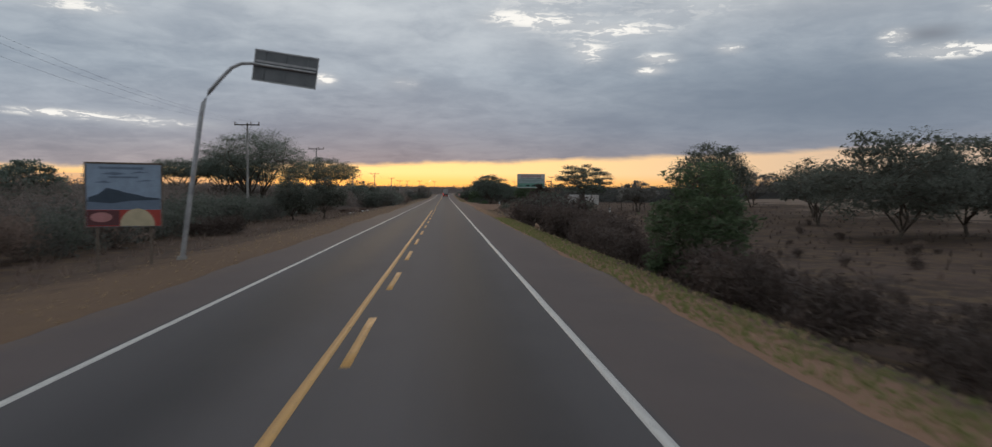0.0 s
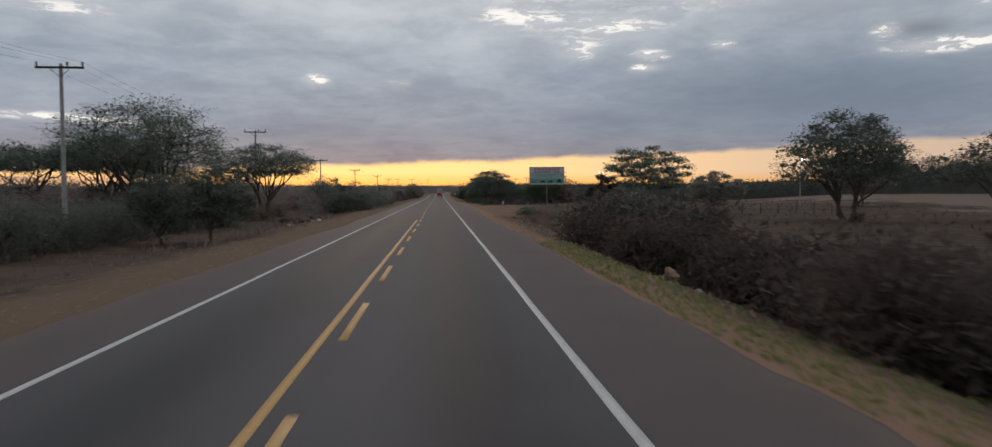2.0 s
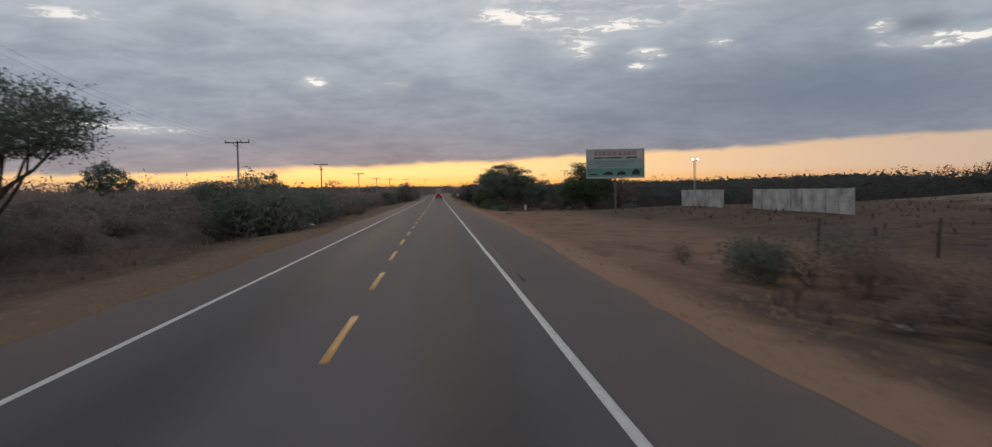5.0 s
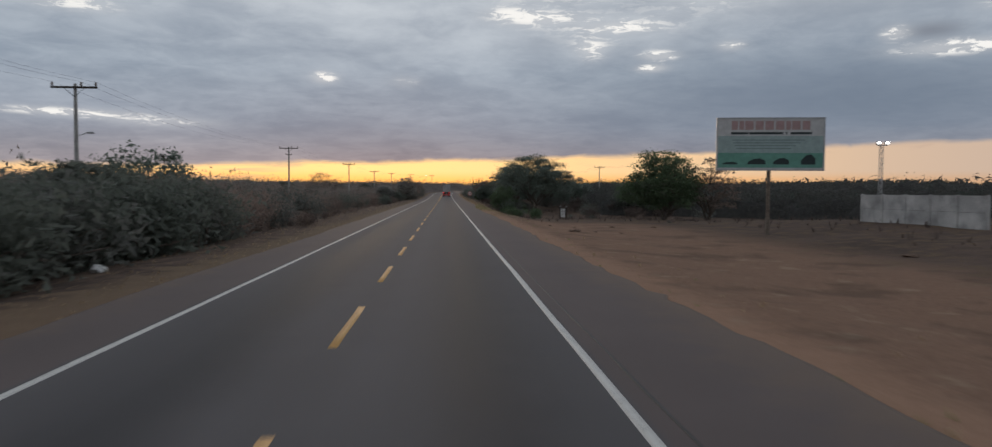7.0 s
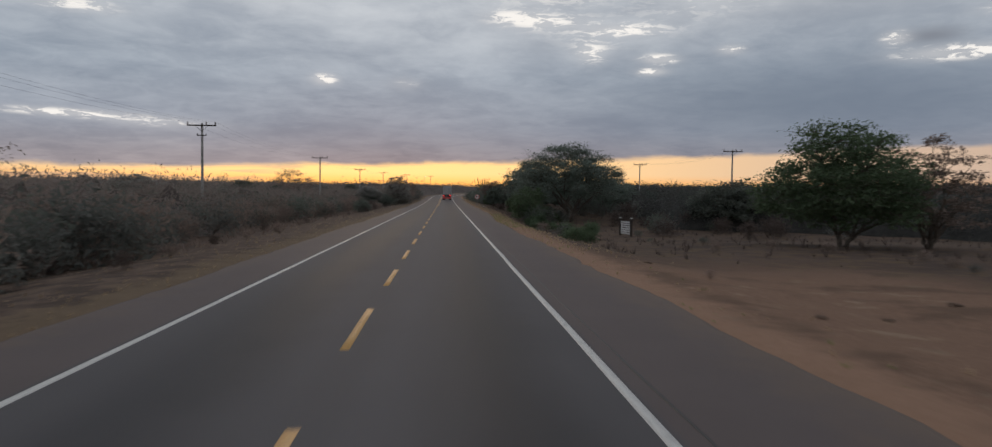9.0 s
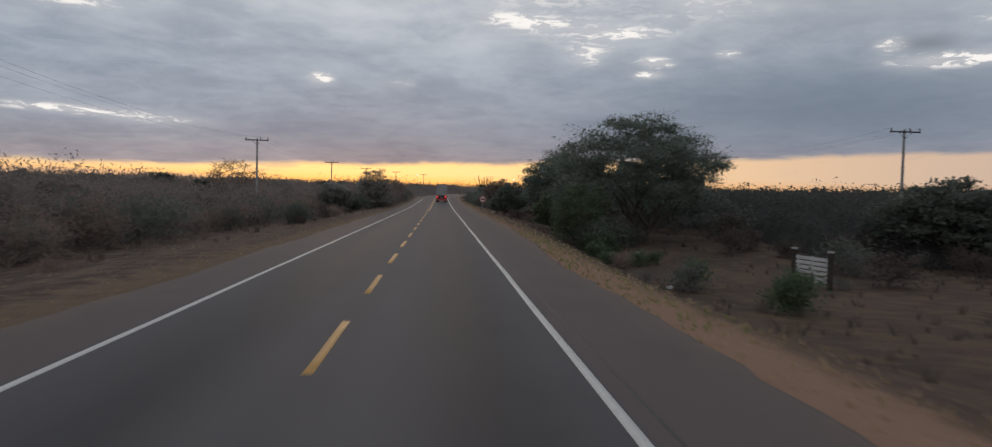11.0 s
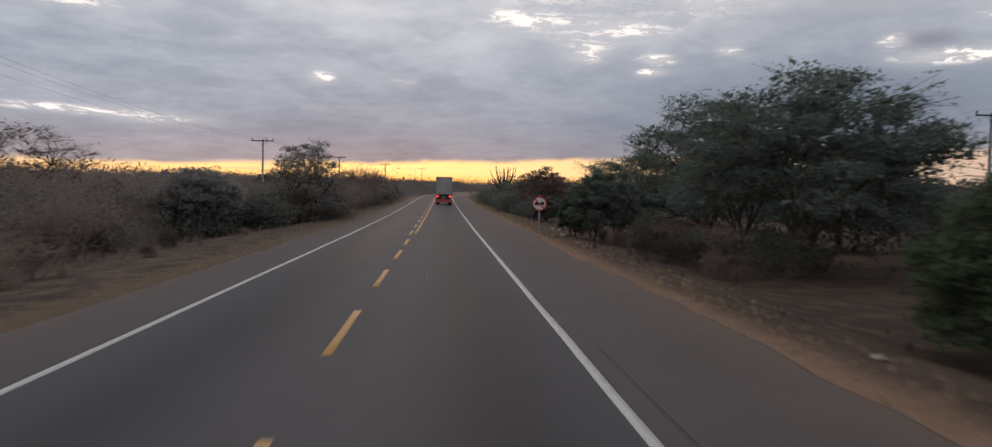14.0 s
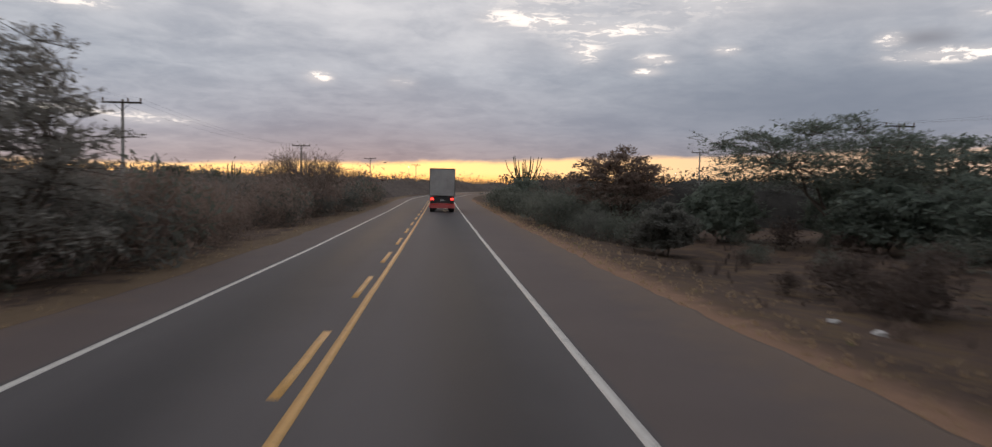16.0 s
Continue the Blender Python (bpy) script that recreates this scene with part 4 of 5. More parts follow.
    for y0, y1, x0, x1, h0, h1, n, kinds in beds:
        for i in range(n):
            y = y0 + (y1 - y0) * (i + rng.random()) / n
            x = x0 + (x1 - x0) * rng.random() ** 1.3
            if 56 < y < 69 and 0 < x < 11.7:
                x += 2.2
            kind = rng.choice(kinds.split())
            h = rng.uniform(h0, h1)
            k = h / 2.0
            wide = k * rng.uniform(0.8, 1.25)
            stems, crown = rng.choice(lib[kind])
            ob = thing(words[kind][0], at(x, y, rng.uniform(0, 360)) @ Matrix.Diagonal((wide, wide, k, 1)), words[kind][1], "bush", "roadside bushes")
            part("branchwork", stems, None, ob)
            part("crown", crown, None, ob)


def scrub_belt(name, sgn, seed, y0, y1, front, depth, cell, heights, radii, sprays, spray, mat, label, upright=1.2, slim=0.24):
    """Thorn thicket that nobody could count: domes of many plants grown together, an opaque inner sheet for the twig
    mass, coloured as shade in the dark belts, and fine sprays outside.
    """
    rng = np.random.default_rng(seed)
    ys, ds = np.arange(y0, y1, cell), np.arange(0.0, depth, cell)
    tops = np.zeros((len(ys), len(ds)))
    for _ in range(int((y1 - y0) * depth / (np.mean(radii) ** 2) * 1.1)):
        yc, dc = rng.uniform(y0, y1), radii[0] * 0.7 + depth * rng.random() ** 1.25
        r = rng.uniform(*radii)
        h = rng.uniform(*heights) * (1.3 if rng.random() < 0.07 else 1.0) * (0.82 if dc < 3.5 else 1.0)
        i0, i1 = np.searchsorted(ys, (yc - r, yc + r))
        k0, k1 = np.searchsorted(ds, (dc - r, dc + r))
        if i1 <= i0 or k1 <= k0:
            continue
        q = ((ys[i0:i1, None] - yc) ** 2 + (ds[None, k0:k1] - dc) ** 2) / r ** 2
        tops[i0:i1, k0:k1] = np.maximum(tops[i0:i1, k0:k1], h * np.clip(1 - q, 0, 1) ** 0.5)
    tops[:, 0] = 0.0
    tops *= (np.clip((ys - y0) / (3 * cell + 3), 0, 1) * np.clip((y1 - ys) / (3 * cell + 3), 0, 1))[:, None] ** 0.5
    yy = ys[:, None] + rng.uniform(-0.3, 0.3, tops.shape) * cell
    dd = ds[None, :] + rng.uniform(-0.3, 0.3, tops.shape) * cell
    xx = centre(yy) + sgn * (np.interp(yy, *front) + dd)
    ground = land(xx, yy)
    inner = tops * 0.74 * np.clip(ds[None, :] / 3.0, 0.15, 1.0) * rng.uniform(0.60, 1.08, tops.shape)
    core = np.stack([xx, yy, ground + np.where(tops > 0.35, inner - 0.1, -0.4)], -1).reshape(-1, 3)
    quads = sheet(len(ys), len(ds))
    quads = quads[(tops.reshape(-1)[quads] > 0.35).any(1)]
    if sgn < 0:
        quads = quads[:, ::-1]
    quads = np.concatenate([quads[:, :3], quads[:, [0, 2, 3]]])
    weight = (tops > 0.3) / (1.0 + ds[None, :] / 7.0)
    pick = rng.choice(tops.size, sprays, p=(weight / weight.sum()).ravel())
    d = np.tile(ds, len(ys))[pick]
    jig = rng.uniform(-0.5, 0.5, (sprays, 2)) * cell
    x, y = xx.ravel()[pick] + jig[:, 0], yy.ravel()[pick] + jig[:, 1]
    part_up = np.where(d < 5.0, rng.uniform(0.03, 1.0, sprays) ** 0.62, rng.uniform(0.70, 1.0, sprays)) * rng.choice([1.0, 1.0, 1.0, 1.03], sprays)
    p = np.stack([x, y, land(x, y) + tops.ravel()[pick] * part_up], -1)
    grow = (spray * (1 + d / 60.0))[:, None]
    lv, lq = leaves(rng, p * 0.0, 1, (0, 0, 0), 1.0, slim, upright)
    lv = (lv.reshape(-1, 3, 3) * grow[:, None, :] + p[:, None, :]).reshape(-1, 3)
    me = raw_mesh(name, np.concatenate([core, lv]), np.concatenate([quads, lq + len(core)]), [TWIG_SHADE if mat is SCRUB_DARK else TWIG_MASS, mat], np.repeat([0, 1], [len(quads), len(lq)]))
    tagged(new(name, me), label, "scrub", kind="stuff")


def build_far_scrub():
    """Woods and thickets too far off to tell bush from bush."""
    left = ([-50, 60, 125, 145, 158, 200, 225, 270, 300, 328, 345, 450], [25, 27, 27, 24, 15.5, 15, 16, 18.5, 18.5, 16.5, 12.5, 10.5])
    right = ([-50, 90, 125, 215, 232, 262, 275, 335, 350, 385, 400, 450], [88, 88, 88, 88, 66, 56, 30, 33, 46, 40, 17, 12])
    words = "grey-brown thorn scrub stretching to the horizon"
    scrub_belt("thicket_left", -1, 77, -12, 452, left, 26, 0.9, (3.5, 4.65), (1.3, 2.6), 230000, 0.24, SCRUB_BROWN, words, 1.0, 0.30)
    scrub_belt("thicket_left_back", -1, 78, -12, 900, ([-50, 450, 900], [48, 36, 30]), 110, 3.0, (5.0, 6.6), (3.0, 6.0), 44000, 0.6, SCRUB_BROWN, words)
    scrub_belt("thicket_left_far", -1, 79, 450, 1700, ([400, 450, 1700], [10.5, 10.0, 9.0]), 260, 6.0, (4.6, 6.4), (4.0, 9.0), 46000, 0.75, SCRUB_BROWN, words)
    words = "dark scrub and woods stretching to the horizon"
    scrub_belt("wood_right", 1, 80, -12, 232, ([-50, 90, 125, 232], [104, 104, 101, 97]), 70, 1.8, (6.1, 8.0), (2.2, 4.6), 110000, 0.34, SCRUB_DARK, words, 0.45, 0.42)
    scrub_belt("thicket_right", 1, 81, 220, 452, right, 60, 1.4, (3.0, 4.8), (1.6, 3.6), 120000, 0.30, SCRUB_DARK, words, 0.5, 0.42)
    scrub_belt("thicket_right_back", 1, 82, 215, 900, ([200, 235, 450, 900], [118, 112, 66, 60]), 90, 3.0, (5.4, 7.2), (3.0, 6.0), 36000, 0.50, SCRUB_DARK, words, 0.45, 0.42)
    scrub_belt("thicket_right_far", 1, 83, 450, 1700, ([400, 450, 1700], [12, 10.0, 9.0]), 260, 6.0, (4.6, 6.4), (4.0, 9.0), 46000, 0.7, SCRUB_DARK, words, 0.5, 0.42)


def build_grass():
    rng = np.random.default_rng(5)

    def tufts(xs, ys, hs, mat, name, label, blades=5):
        n = len(xs)
        c = np.stack([xs, ys, land(xs, ys) - 0.02], -1)
        c = np.repeat(c, blades, 0)
        h = np.repeat(hs, blades) * rng.uniform(0.5, 1.1, n * blades)
        a = rng.uniform(0, 6.28, n * blades)
        out = np.stack([np.cos(a), np.sin(a), np.zeros_like(a)], -1)
        b = c + out * (h * rng.uniform(0.05, 0.35, len(h)))[:, None]
        tip = c + out * (h * rng.uniform(0.3, 0.9, len(h)))[:, None] + np.stack([0 * h, 0 * h, h], -1)
        sd = np.stack([-np.sin(a), np.cos(a), np.zeros_like(a)], -1) * (h * 0.070 + 0.007)[:, None]
        mid = (b + tip) / 2 + np.stack([0 * h, 0 * h, h * 0.12], -1)
        v = np.stack([b - sd, b + sd, mid + sd * 0.7, tip], 1).reshape(-1, 3)
        ob = new(name, raw_mesh(name, v, np.arange(len(v)).reshape(-1, 4), [mat]))
        tagged(ob, label, "grass", kind="stuff")

    n = 7500
    y = rng.uniform(-5, 445, n)
    edge = np.interp(y, EDGE_Y, EDGE_R)
    x = edge + 0.1 + np.abs(rng.normal(0, 1.7, n))
    keep = ~((y > 118) & (y < 215) & (rng.random(n) < 0.93))
    tufts(x[keep], y[keep], rng.uniform(0.04, 0.17, keep.sum()), STRAW, "verge_grass_right", "short dry straw grass along the pavement edge")
    n = 5500
    y = rng.uniform(-5, 445, n)
    x = EDGE_L - 0.1 - np.abs(rng.normal(0, 3.0, n))
    tufts(x, y, rng.uniform(0.03, 0.12, n), STRAW, "verge_grass_left", "short dry straw grass along the pavement edge")
    y = np.concatenate([rng.uniform(2, 76, 5600), rng.uniform(238, 276, 700), rng.uniform(0, 445, 200)])
    x = np.interp(y, EDGE_Y, EDGE_R) + 0.15 + np.abs(rng.normal(0, 1.1, len(y)))
    tufts(x, y, rng.uniform(0.04, 0.15, len(y)), WEED, "verge_weeds_right", "low green weeds along the pavement edge")
    n = 4200
    y = rng.uniform(-5, 440, n)
    x = rng.uniform(9, 70, n)
    keep = ~((y > 118) & (y < 215) & (x < 26))
    tufts(x[keep], y[keep], rng.uniform(0.15, 0.55, keep.sum()), LEAF_BROWN, "field_weeds_right", "brown dry weeds scattered over the field")
    y = rng.uniform(-5, 440, 2600)
    x = rng.uniform(-26, -10.5, 2600)
    tufts(x, y, rng.uniform(0.15, 0.6, 2600), LEAF_DRY, "field_weeds_left", "brown dry weeds in front of the scrub")


build_trees()
build_bushes()
build_far_scrub()
build_grass()

# ---------------------------------------------------------------- power lines
LEFT_POLES = [(-21.9, 30.0, 10.3), (-21.7, 87.1, 10.4), (-22.9, 139.7, 10.75), (-22.4, 190.0, 9.15), (-23.3, 258.3, 9.2), (-21.9, 319.2, 8.9), (-22.3, 385.3, 8.9),
              (-21.6, 451.6, 9.9), (-16.5, 517.0, 10.9), (-7.0, 582.0, 11.9)]
RIGHT_POLES = [(43.8, 288.5, 9.4), (44.0, 341.0, 9.5), (44.2, 394.0, 9.6), (44.4, 447.0, 10.0)]


def utility_pole(x, y, top, bracket=False, lamp=False):
    base = float(land(x, y))
    ob = thing("utility_pole", pose(x, y, base), "grey concrete utility pole with a wooden crossarm and insulators", "utility pole", "power line poles")
    h = top - base
    bm = bmesh.new()
    bm_rod(bm, (0, 0, -0.3), (0, 0, h + 0.1), 0.17, 0.10, 12)
    part("pole", bm, CONCRETE, ob)
    bm = bmesh.new()
    bm_box(bm, (0, -0.16, h - 0.15), (2.9, 0.11, 0.13), bevel=0.012)
    arm = part("crossarm", bm, DARK_WOOD, ob)
    for i in (-1.36, 0.45, 1.36):
        bm = bmesh.new()
        for r, z in ((0.05, 0.05), (0.085, 0.13), (0.06, 0.19), (0.075, 0.25)):
            bm_rod(bm, (i, -0.16, h - 0.09 + z - 0.05), (i, -0.16, h - 0.09 + z + 0.03), r, r * 0.75, 10)
        bm_rod(bm, (i, -0.16, h - 0.1), (i, -0.16, h + 0.1), 0.015, 0.015, 6)
        part("insulator", bm, PORCELAIN, arm, "brown porcelain pin insulator")
    for s in (-1, 1):
        bm = bmesh.new()
        bm_rod(bm, (s * 0.62, -0.16, h - 0.2), (0, -0.13, h - 0.75), 0.018, 0.018, 6)
        part("brace", bm, IRON, ob)
    if bracket:
        bm = bmesh.new()
        bm_box(bm, (0, -0.15, h - 1.15), (0.95, 0.08, 0.09), bevel=0.01)
        for s in (-0.42, 0.42):
            bm_rod(bm, (s, -0.15, h - 1.12), (s, -0.15, h - 0.92), 0.05, 0.035, 8)
        part("lower_bracket", bm, DARK_WOOD, ob)
    if lamp:
        bm = bmesh.new()
        bm_rod(bm, (0, 0, h - 3.3), (0.75, -0.1, h - 3.05), 0.025, 0.025, 8)
        bm_box(bm, (0.95, -0.12, h - 3.05), (0.45, 0.18, 0.12), bevel=0.03)
        part("lamp_arm", bm, GALVANISED, ob)
    return ob


def wires(poles, name):
    for x_off in (-1.36, 0.45, 1.36):
        cu = bpy.data.curves.new(name, "CURVE")
        cu.dimensions, cu.bevel_depth, cu.bevel_resolution = "3D", 0.005, 1
        for (x0, y0, z0), (x1, y1, z1) in zip(poles, poles[1:]):
            sp = cu.splines.new("POLY")
            sp.points.add(16)
            for i, p in enumerate(sp.points):
                f = i / 16
                p.co = (x0 + (x1 - x0) * f + x_off, y0 + (y1 - y0) * f - 0.16, z0 + (z1 - z0) * f + 0.2 - 1.0 * 4 * f * (1 - f), 1)
        cu.materials.append(IRON)
        ob = new(name, cu)
        tagged(ob, "dark overhead wire slung from pole to pole", "wire", "overhead wires")


for i, p in enumerate(LEFT_POLES):
    utility_pole(*p, bracket=i == 4, lamp=i == 3)
for p in RIGHT_POLES:
    utility_pole(*p)
wires(LEFT_POLES, "power_wire")
wires(RIGHT_POLES, "power_wire")


# ---------------------------------------------------------------- signs
def flat(bm, pts, y):
    """Adds a flat face in the plane across the road, pts as (x, z)."""
    f = bm.faces.new([bm.verts.new((a, y, b)) for a, b in pts])
    return f


def rect(a0, b0, a1, b1):
    return [(a0, b0), (a1, b0), (a1, b1), (a0, b1)]


def oval(cx, cz, rx, rz, a0=0, a1=360, n=28):
    return [(cx + rx * math.cos(radians(a0 + (a1 - a0) * k / n)), cz + rz * math.sin(radians(a0 + (a1 - a0) * k / n))) for k in range(n if a1 - a0 >= 360 else n + 1)]


def hue(name, colour, rough=0.6):
    a = tuple(v * 0.78 for v in colour)
    return mottled(name, a, colour, 3.0, rough, fine=25.0, relief=0.05)


RED, CREAM, SKY_PRINT, NAVY = hue("faded_red", (0.42, 0.07, 0.055)), hue("cream_print", (0.56, 0.48, 0.32)), hue("pale_blue_print", (0.31, 0.40, 0.51)), hue("dark_blue_print", (0.06, 0.085, 0.115))
TEAL, GREEN_PRINT, INK, PINK = hue("teal_print", (0.33, 0.42, 0.405)), hue("green_print", (0.15, 0.34, 0.27)), hue("dark_ink", (0.03, 0.045, 0.045)), hue("faded_pink_red", (0.52, 0.25, 0.24))
SLATE_PRINT, MAROON = hue("slate_blue_print", (0.17, 0.225, 0.30)), hue("maroon_print", (0.13, 0.05, 0.055))
PALE_RED = hue("worn_red_heading", (0.42, 0.28, 0.27))
WHITE_PRINT = hue("off_white_print", (0.53, 0.53, 0.52))
SIGN_WHITE, SIGN_RED, SIGN_BLACK = hue("sign_white", (0.78, 0.74, 0.68), 0.35), hue("sign_red", (0.62, 0.045, 0.03), 0.35), hue("sign_black", (0.02, 0.02, 0.02), 0.4)


def overhead_sign():
    ob = thing("overhead_sign", pose(-8.53, 28.1, float(land(-8.53, 28.1))), "grey curved steel pole carrying a road sign seen from behind", "road sign")
    pts = [(0, 0, -0.2), (0.2, 0.05, 1.6), (0.42, 0.15, 3.4), (0.66, 0.25, 5.4), (0.74, 0.3, 5.9), (0.95, 0.35, 6.35), (1.35, 0.4, 6.85), (1.75, 0.45, 7.28), (2.1, 0.5, 7.46), (2.5, 0.52, 7.47), (4.85, 0.6, 7.16)]
    v, q = tube(pts, [0.10, 0.10, 0.095, 0.09, 0.085, 0.08, 0.075, 0.07, 0.065, 0.06, 0.05], 12)
    part("pole", raw_mesh("pole", v, q, [], smooth=True), GALVANISED, ob)
    tilt = Matrix.Translation((3.72, 0.68, 7.3)) @ Matrix.Rotation(radians(7.6), 4, "Y")
    bm = bmesh.new()
    bm_box(bm, (0, 0, 0), (2.42, 0.03, 1.2), tilt, 0.006)
    panel = part("sign_panel", bm, PANEL_BACK, ob, "dark grey aluminium back of the panel")
    bm = bmesh.new()
    for z in (-0.58, 0.58):
        bm_box(bm, (0, -0.03, z), (2.44, 0.04, 0.05), tilt)
    for x in (-1.2, 1.2):
        bm_box(bm, (x, -0.03, 0), (0.04, 0.04, 1.16), tilt)
    part("rim", bm, GALVANISED, panel)
    bm = bmesh.new()
    bm_box(bm, (0, -0.045, 0.16), (2.3, 0.05, 0.08), tilt)
    part("stiffener", bm, GALVANISED, panel)
    for x in (-0.8, 0.0, 0.8):
        bm = bmesh.new()
        bm_box(bm, (x, -0.04, 0.0), (0.03, 0.03, 1.1), tilt)
        part("rib", bm, PANEL_BACK, panel)
    bm = bmesh.new()
    bm_rod(bm, (0.0, 0, -0.05), (0.0, 0, 0.12), 0.2, 0.17, 16)
    part("footing", bm, CONCRETE, ob)


def picture_sign():
    """Small faded roadside hoarding with a printed picture."""
    ob = thing("roadside_hoarding", pose(-9.97, 26.6, float(land(-9.97, 26.6)), 0, 0, 21.4), "small faded hoarding with a blue seascape print on posts", "hoarding")
    g = float(land(-9.97, 26.6))
    w, z0, z1 = 2.36, 1.22 - g, 3.42 - g
    bm = bmesh.new()
    bm_box(bm, (0, 0, (z0 + z1) / 2), (w, 0.05, z1 - z0), bevel=0.005)
    board = part("board", bm, SKY_PRINT, ob, "pale blue printed board")
    bm = bmesh.new()
    for s in (-1, 1):
        bm_box(bm, (s * (w / 2 + 0.03), 0, (z0 + z1) / 2), (0.06, 0.08, z1 - z0 + 0.1))
    bm_box(bm, (0, 0, z1 + 0.03), (w + 0.0, 0.08, 0.06))
    part("frame", bm, WOOD, ob)
    for s in (-0.85, 0.85):
        bm = bmesh.new()
        bm_box(bm, (s, 0.09, (z1 - 0.3) / 2 - 0.1), (0.09, 0.09, z1 - 0.3 + 0.2), bevel=0.008)
        part("post", bm, WOOD, ob)
    y = -0.029
    hgt = z1 - z0
    zz = lambda f: z0 + f * hgt
    prints = [
        ("water_print", SLATE_PRINT, [rect(-1.17, zz(0.275), 1.17, zz(0.44))]),
        ("cloud_print", SLATE_PRINT, [[(-0.72, zz(0.84)), (-0.3, zz(0.82)), (0.1, zz(0.845)), (-0.35, zz(0.875))], [(0.2, zz(0.85)), (0.8, zz(0.87)), (0.45, zz(0.89))],
                                      [(-0.95, zz(0.70)), (-0.4, zz(0.695)), (-0.6, zz(0.735))], [(0.35, zz(0.72)), (1.0, zz(0.735)), (0.7, zz(0.755))]]),
        ("title_bar", SLATE_PRINT, [rect(-0.78, zz(0.915), 0.62, zz(0.955)), rect(-0.5, zz(0.775), 0.45, zz(0.805))]),
        ("red_band", RED, [rect(-1.17, zz(0.005), 1.17, zz(0.27))]),
    ]
    for name, mat, shapes in prints:
        bm = bmesh.new()
        for s in shapes:
            flat(bm, s, y)
        part(name, bm, mat, board)
    bm = bmesh.new()
    flat(bm, [(-1.15, zz(0.40)), (-1.1, zz(0.47)), (-0.8, zz(0.52)), (-0.55, zz(0.62)), (-0.2, zz(0.585)), (0.0, zz(0.55)), (0.35, zz(0.52)), (0.7, zz(0.475)), (1.15, zz(0.455)), (1.1, zz(0.43)), (0.2, zz(0.415)), (-0.4, zz(0.37))], y - 0.004)
    part("hill_print", bm, NAVY, board)
    bm = bmesh.new()
    flat(bm, rect(-1.165, zz(0.02), -0.15, zz(0.26)), y - 0.002)
    part("dark_patch", bm, MAROON, board)
    bm = bmesh.new()
    flat(bm, oval(-0.72, z0 + 0.15 * hgt, 0.34, 0.17), y - 0.004)
    part("pale_oval", bm, PINK, board)
    bm = bmesh.new()
    flat(bm, oval(0.42, z0 + 0.015, 0.56, 0.62, 0, 180), y - 0.004)
    part("cream_half_disc", bm, CREAM, board)


def billboard():
    ob = thing("billboard", pose(23.9, 190.1, float(land(23.9, 190.1)), 0, 0, -10.0), "large faded white and green billboard on a single brown post", "billboard")
    g = float(land(24.05, 190.1))
    w, z0, z1 = 7.1, 4.15 - g, 7.66 - g
    h = z1 - z0
    bm = bmesh.new()
    bm_box(bm, (0, 0, (z0 + z1) / 2), (w, 0.10, h), bevel=0.01)
    board = part("board", bm, WHITE_PRINT, ob)
    bm = bmesh.new()
    for s in (-1, 1):
        bm_box(bm, (s * (w / 2 + 0.04), 0, (z0 + z1) / 2), (0.08, 0.16, h + 0.16))
    for z in (z0 - 0.04, z1 + 0.04):
        bm_box(bm, (0, 0, z), (w, 0.16, 0.08))
    part("frame", bm, GALVANISED, ob)
    bm = bmesh.new()
    bm_rod(bm, (0, 0.22, -0.4), (0, 0.22, z1 - 0.5), 0.14, 0.12, 14)
    part("post", bm, WOOD, ob)
    for x in (-2.4, 2.4):
        bm = bmesh.new()
        bm_box(bm, (x, 0.12, (z0 + z1) / 2), (0.1, 0.12, h - 0.1))
        part("stiffener", bm, IRON, ob)
    y = -0.053
    zz = lambda f: z0 + f * h
    bm = bmesh.new()
    flat(bm, rect(-3.52, zz(0.33), 3.52, zz(0.66)), y)
    part("teal_band", bm, TEAL, board)
    bm = bmesh.new()
    flat(bm, rect(-3.52, zz(0.035), 3.52, zz(0.328)), y)
    part("green_band", bm, GREEN_PRINT, board)
    # large heading, broken into blocks
    x = -2.62
    for wd in (0.52, 0.39, 0.70, 0.66, 0.70, 0.68, 0.39, 0.70, 0.64):
        bm = bmesh.new()
        flat(bm, rect(x, zz(0.78), x + wd * 0.82, zz(0.955)), y)
        part("heading_block", bm, PALE_RED, board, "faded red heading block")
        x += wd
    for a, b in ((-2.65, -1.5), (-1.42, 0.85), (1.02, 1.12), (1.35, 2.75)):
        bm = bmesh.new()
        flat(bm, rect(a, zz(0.69), b, zz(0.735)), y - 0.004)
        part("text_bar", bm, INK, board)
    grey_ink = hue("grey_ink", (0.20, 0.27, 0.26))
    for i in range(4):
        bm = bmesh.new()
        flat(bm, rect(-2.6 + 0.1 * i, zz(0.57 - 0.055 * i), 2.3 - 0.3 * i, zz(0.588 - 0.055 * i)), y - 0.004)
        part("text_bar", bm, grey_ink, board, "faint grey line of small print")
    for cx, wd, hh in ((-2.7, 1.0, 0.05), (-0.9, 1.2, 0.12), (0.75, 1.05, 0.13), (2.55, 0.95, 0.2)):
        bm = bmesh.new()
        pts = [(cx - wd / 2, zz(0.10)), (cx + wd / 2, zz(0.10)), (cx + wd / 2, zz(0.10 + hh * 0.6)), (cx + wd * 0.2, zz(0.10 + hh)), (cx - wd * 0.15, zz(0.10 + hh * 0.9)), (cx - wd / 2, zz(0.10 + hh * 0.4))]
        flat(bm, pts, y - 0.004)
        part("dark_picture", bm, INK, board)


PALE_POST = mottled("pale_post_wood", (0.26, 0.235, 0.205), (0.42, 0.38, 0.335), 6.0, 0.9, relief=0.5, dist=0.02)


